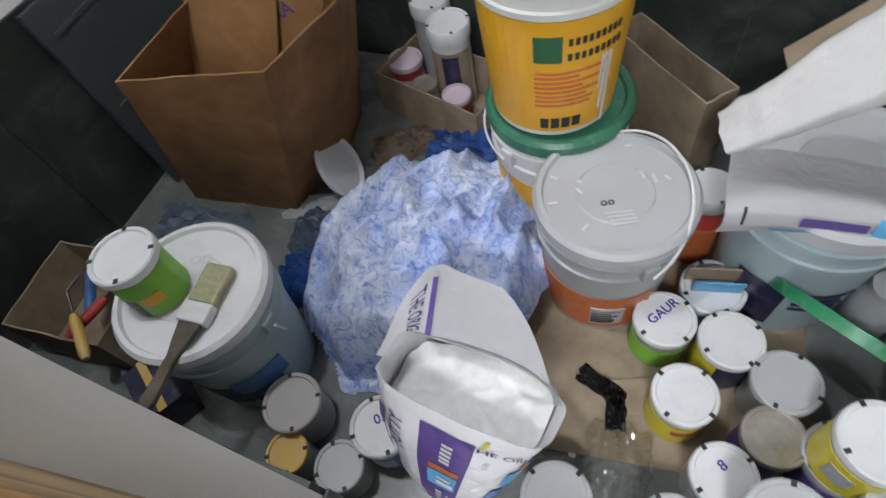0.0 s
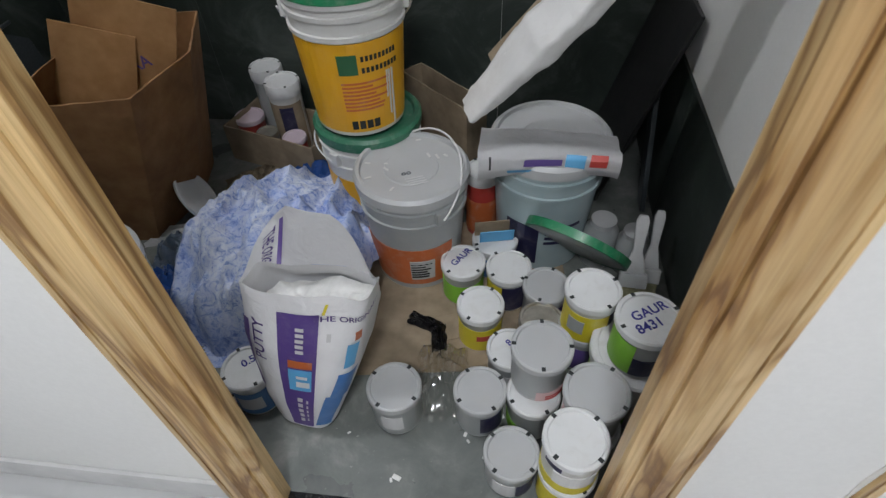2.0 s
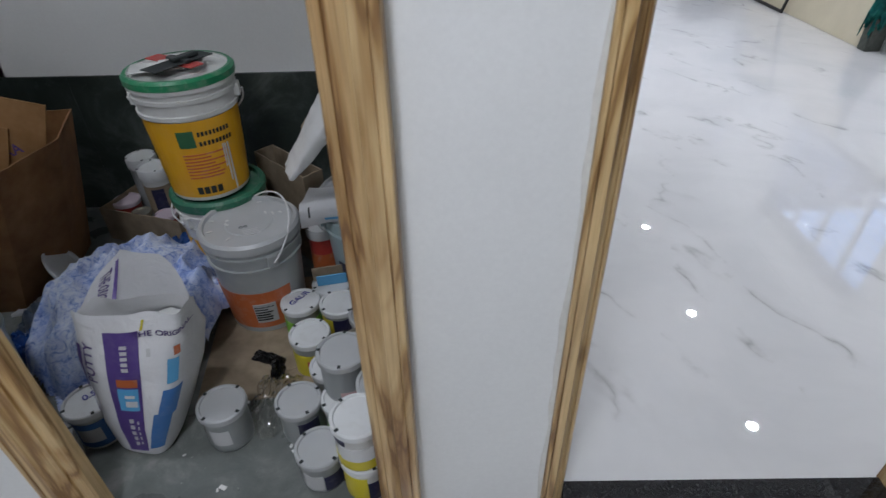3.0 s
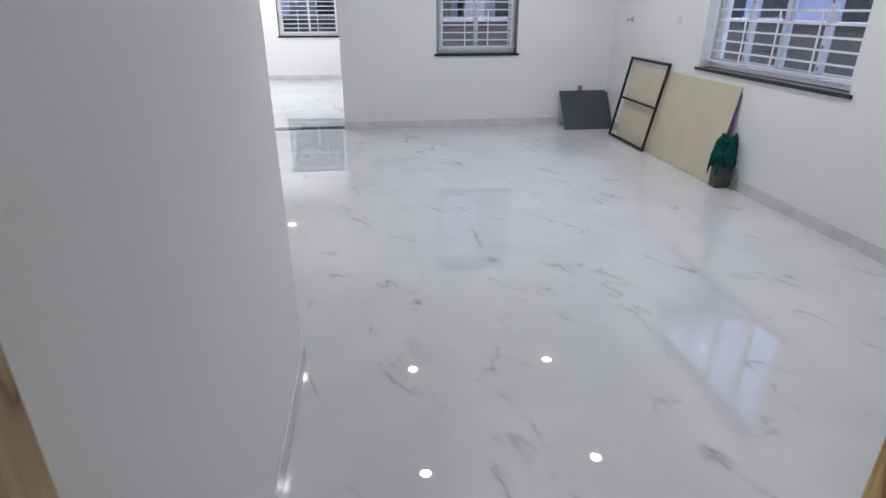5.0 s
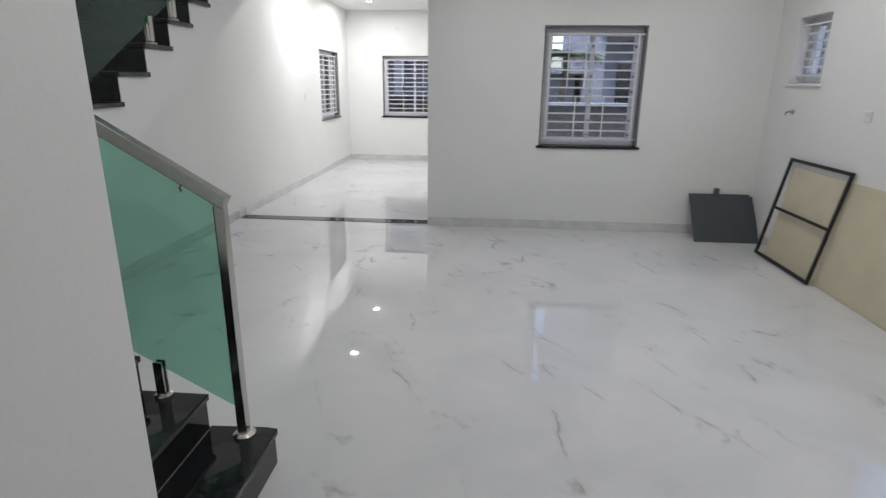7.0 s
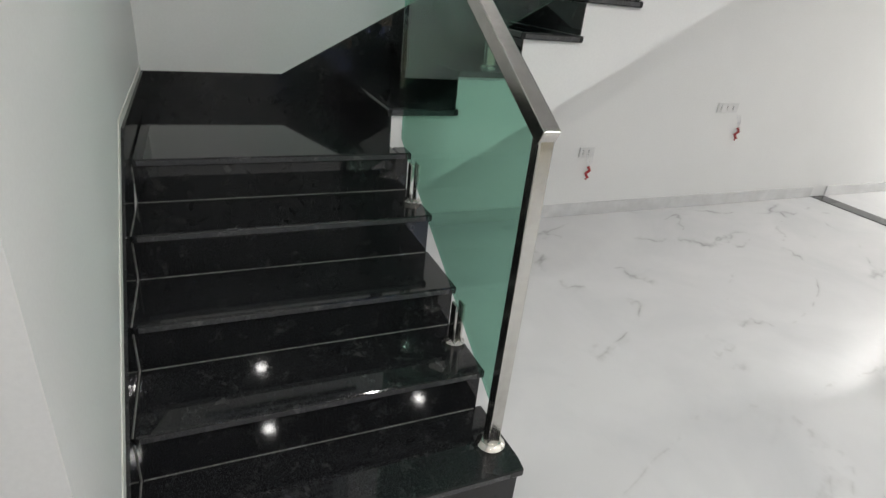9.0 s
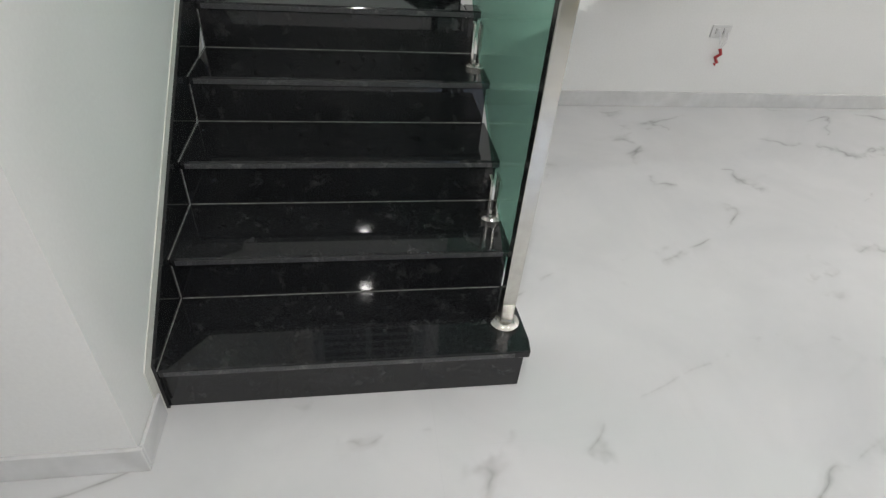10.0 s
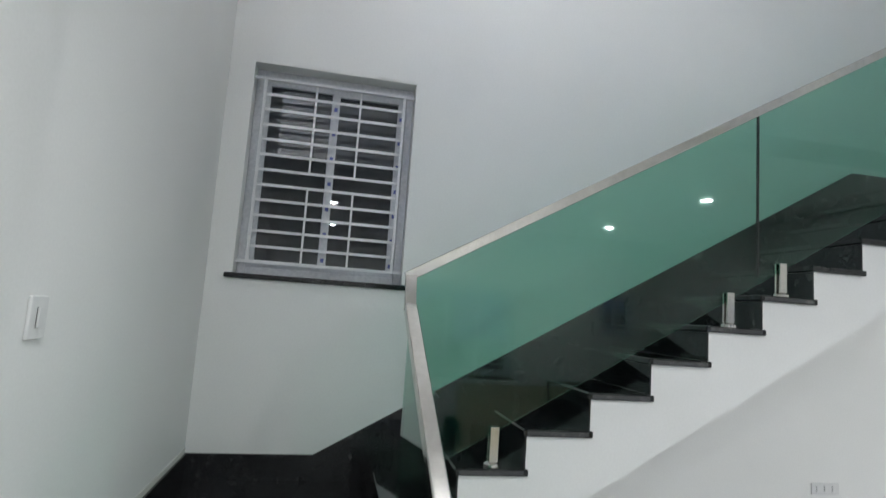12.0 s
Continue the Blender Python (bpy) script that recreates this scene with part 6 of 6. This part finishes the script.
part("card_core", bm, CARD_PALE, pack, "brown cardboard core")


def drape(u, v, out=0.0):
    """The folded sack over the bucket: u from 0 to 1 across, v from its back to its hanging front edge."""
    prof = [(0.0, -0.85, 0.507), (0.45, -0.96, 0.525), (0.62, -1.015, 0.545), (0.75, -1.048, 0.530), (0.88, -1.058, 0.498), (1.0, -1.048, 0.465)]
    for a, b in zip(prof, prof[1:]):
        if v <= b[0]:
            t = (v - a[0]) / (b[0] - a[0])
            y, z = a[1] + (b[1] - a[1]) * t, a[2] + (b[2] - a[2]) * t
            break
    x = -0.825 + 0.43 * u
    sag = 0.02 * math.sin(math.pi * u) - 0.03 * u
    k = noise.noise(Vector((u * 4, v * 3, 1.0)))
    return Vector((x + 0.01 * k, y + sag * 0.6 + 0.06 * u * v - out, z + 0.012 * k - 0.02 * (2 * u - 1) ** 2 * v + out * 0.4))


bag2 = empty("empty_sack", Matrix(), "folded empty white sack lying over a bucket", "sack")


def drape_patch(name, u0, u1, v0, v1, mat, out, thick=0.0):
    bm = bmesh.new()
    nu, nv = max(4, int(40 * (u1 - u0))), max(4, int(30 * (v1 - v0)))
    g = [[bm.verts.new(drape(u0 + (u1 - u0) * i / nu, v0 + (v1 - v0) * j / nv, out)) for j in range(nv + 1)] for i in range(nu + 1)]
    for i in range(nu):
        for j in range(nv):
            bm.faces.new((g[i][j], g[i + 1][j], g[i + 1][j + 1], g[i][j + 1]))
    if thick:
        bmesh.ops.solidify(bm, geom=bm.faces[:], thickness=thick)
    part(name, bm, mat, bag2, smooth=True)


drape_patch("sheet", 0, 1, 0, 1, SACK, 0.0, 0.004)
drape_patch("print", 0.34, 0.60, 0.76, 0.84, PURPLE, 0.005)
drape_patch("print", 0.22, 0.42, 0.88, 0.93, SKY_PRINT, 0.005)
drape_patch("print", 0.62, 0.76, 0.70, 0.86, SKY_PRINT, 0.005)
drape_patch("print", 0.79, 0.90, 0.68, 0.83, RED_LABEL, 0.005)
drape_patch("print", 0.08, 0.095, 0.70, 0.86, DARK_INK, 0.005)
panel = solid("leaning_panel", bevelled(boxes((0, 0.02, 0, 0.075, 0, 0.66)), 0.003), SLAB_GREY, "dark grey stone strip leaning on the lined wall", "stone panel", kind="")
panel.matrix_basis = pose(-0.19, -0.66, 0.002, -24, -2, 0)
# black sheet that stands in for the shade of the back right corner
corner_shade = solid("shade_board", bevelled(boxes((0, 0.015, 0, 0.46, 0, 0.80)), 0.003), BLACK_STEEL, "black board added to darken the back corner by the lined wall", "board", kind="")
corner_shade.matrix_basis = pose(-0.375, -0.61, 0.006, 0, 15, 0)
slate = solid("ribbed_board", bevelled(boxes((0, 0.02, 0, 0.60, 0, 0.72)), 0.003), SLAB_GREY, "dark grey ribbed board leaning against the end wall", "board", kind="")
slate.matrix_basis = pose(-2.66, -0.98, 0.002, 0, -6, 4)
for z0, z1 in ((0.06, 0.075), (0.34, 0.355), (0.62, 0.635)):
    part("rib", bevelled(boxes((0.0202, 0.028, 0.04, 0.56, z0, z1)), 0.002, 1), SLAB_GREY, slate)

# ---- floor slabs ----
floor = solid("floor", boxes((X_LEFT, X_RIGHT, -1.81, Y_FAR, -0.05, -0.012)), MARBLE, "polished white marble floor with grey veins", "floor")
slab_mesh = {}


def floor_slabs(x0, x1, y0, y1, sx, sy, parent, mat, skip=None):
    gap = 0.00005
    nx, ny = math.ceil((x1 - x0) / sx), math.ceil((y1 - y0) / sy)
    for i in range(nx):
        for j in range(ny):
            a, b = x0 + i * sx, min(x0 + (i + 1) * sx, x1)
            c, d = y0 + j * sy, min(y0 + (j + 1) * sy, y1)
            if skip and skip(a, b, c, d):
                continue
            key = (round(b - a, 3), round(d - c, 3), mat.name)
            if key not in slab_mesh:
                slab_mesh[key] = mesh_of("slab", boxes((gap, b - a - gap, gap, d - c - gap, -0.012, 0.0)), mat)
            ob = new("slab", slab_mesh[key])
            ob.location = (a, c, 0)
            ob.parent = parent


floor_slabs(X_LEFT, X_RIGHT, 0.0, 5.574, 1.2, 0.8, floor, MARBLE, lambda a, b, c, d: b < -1.2 and d < 0.9)
floor_slabs(0.0, X_RIGHT, -1.807, 0.0, 1.2, 0.8, floor, MARBLE)
floor_slabs(X_LEFT, X_RIGHT, 5.753, Y_FAR, 1.2, 0.8, floor, MARBLE)
passage = solid("floor_passage", boxes((-3.2, X_RIGHT, -5.05, Y_DOOR - 0.001, -0.05, -0.012)), MARBLE, "polished white tiled passage floor", "floor")
floor_slabs(-3.2, X_RIGHT, -5.05, -1.966, 1.2, 0.8, passage, MARBLE)
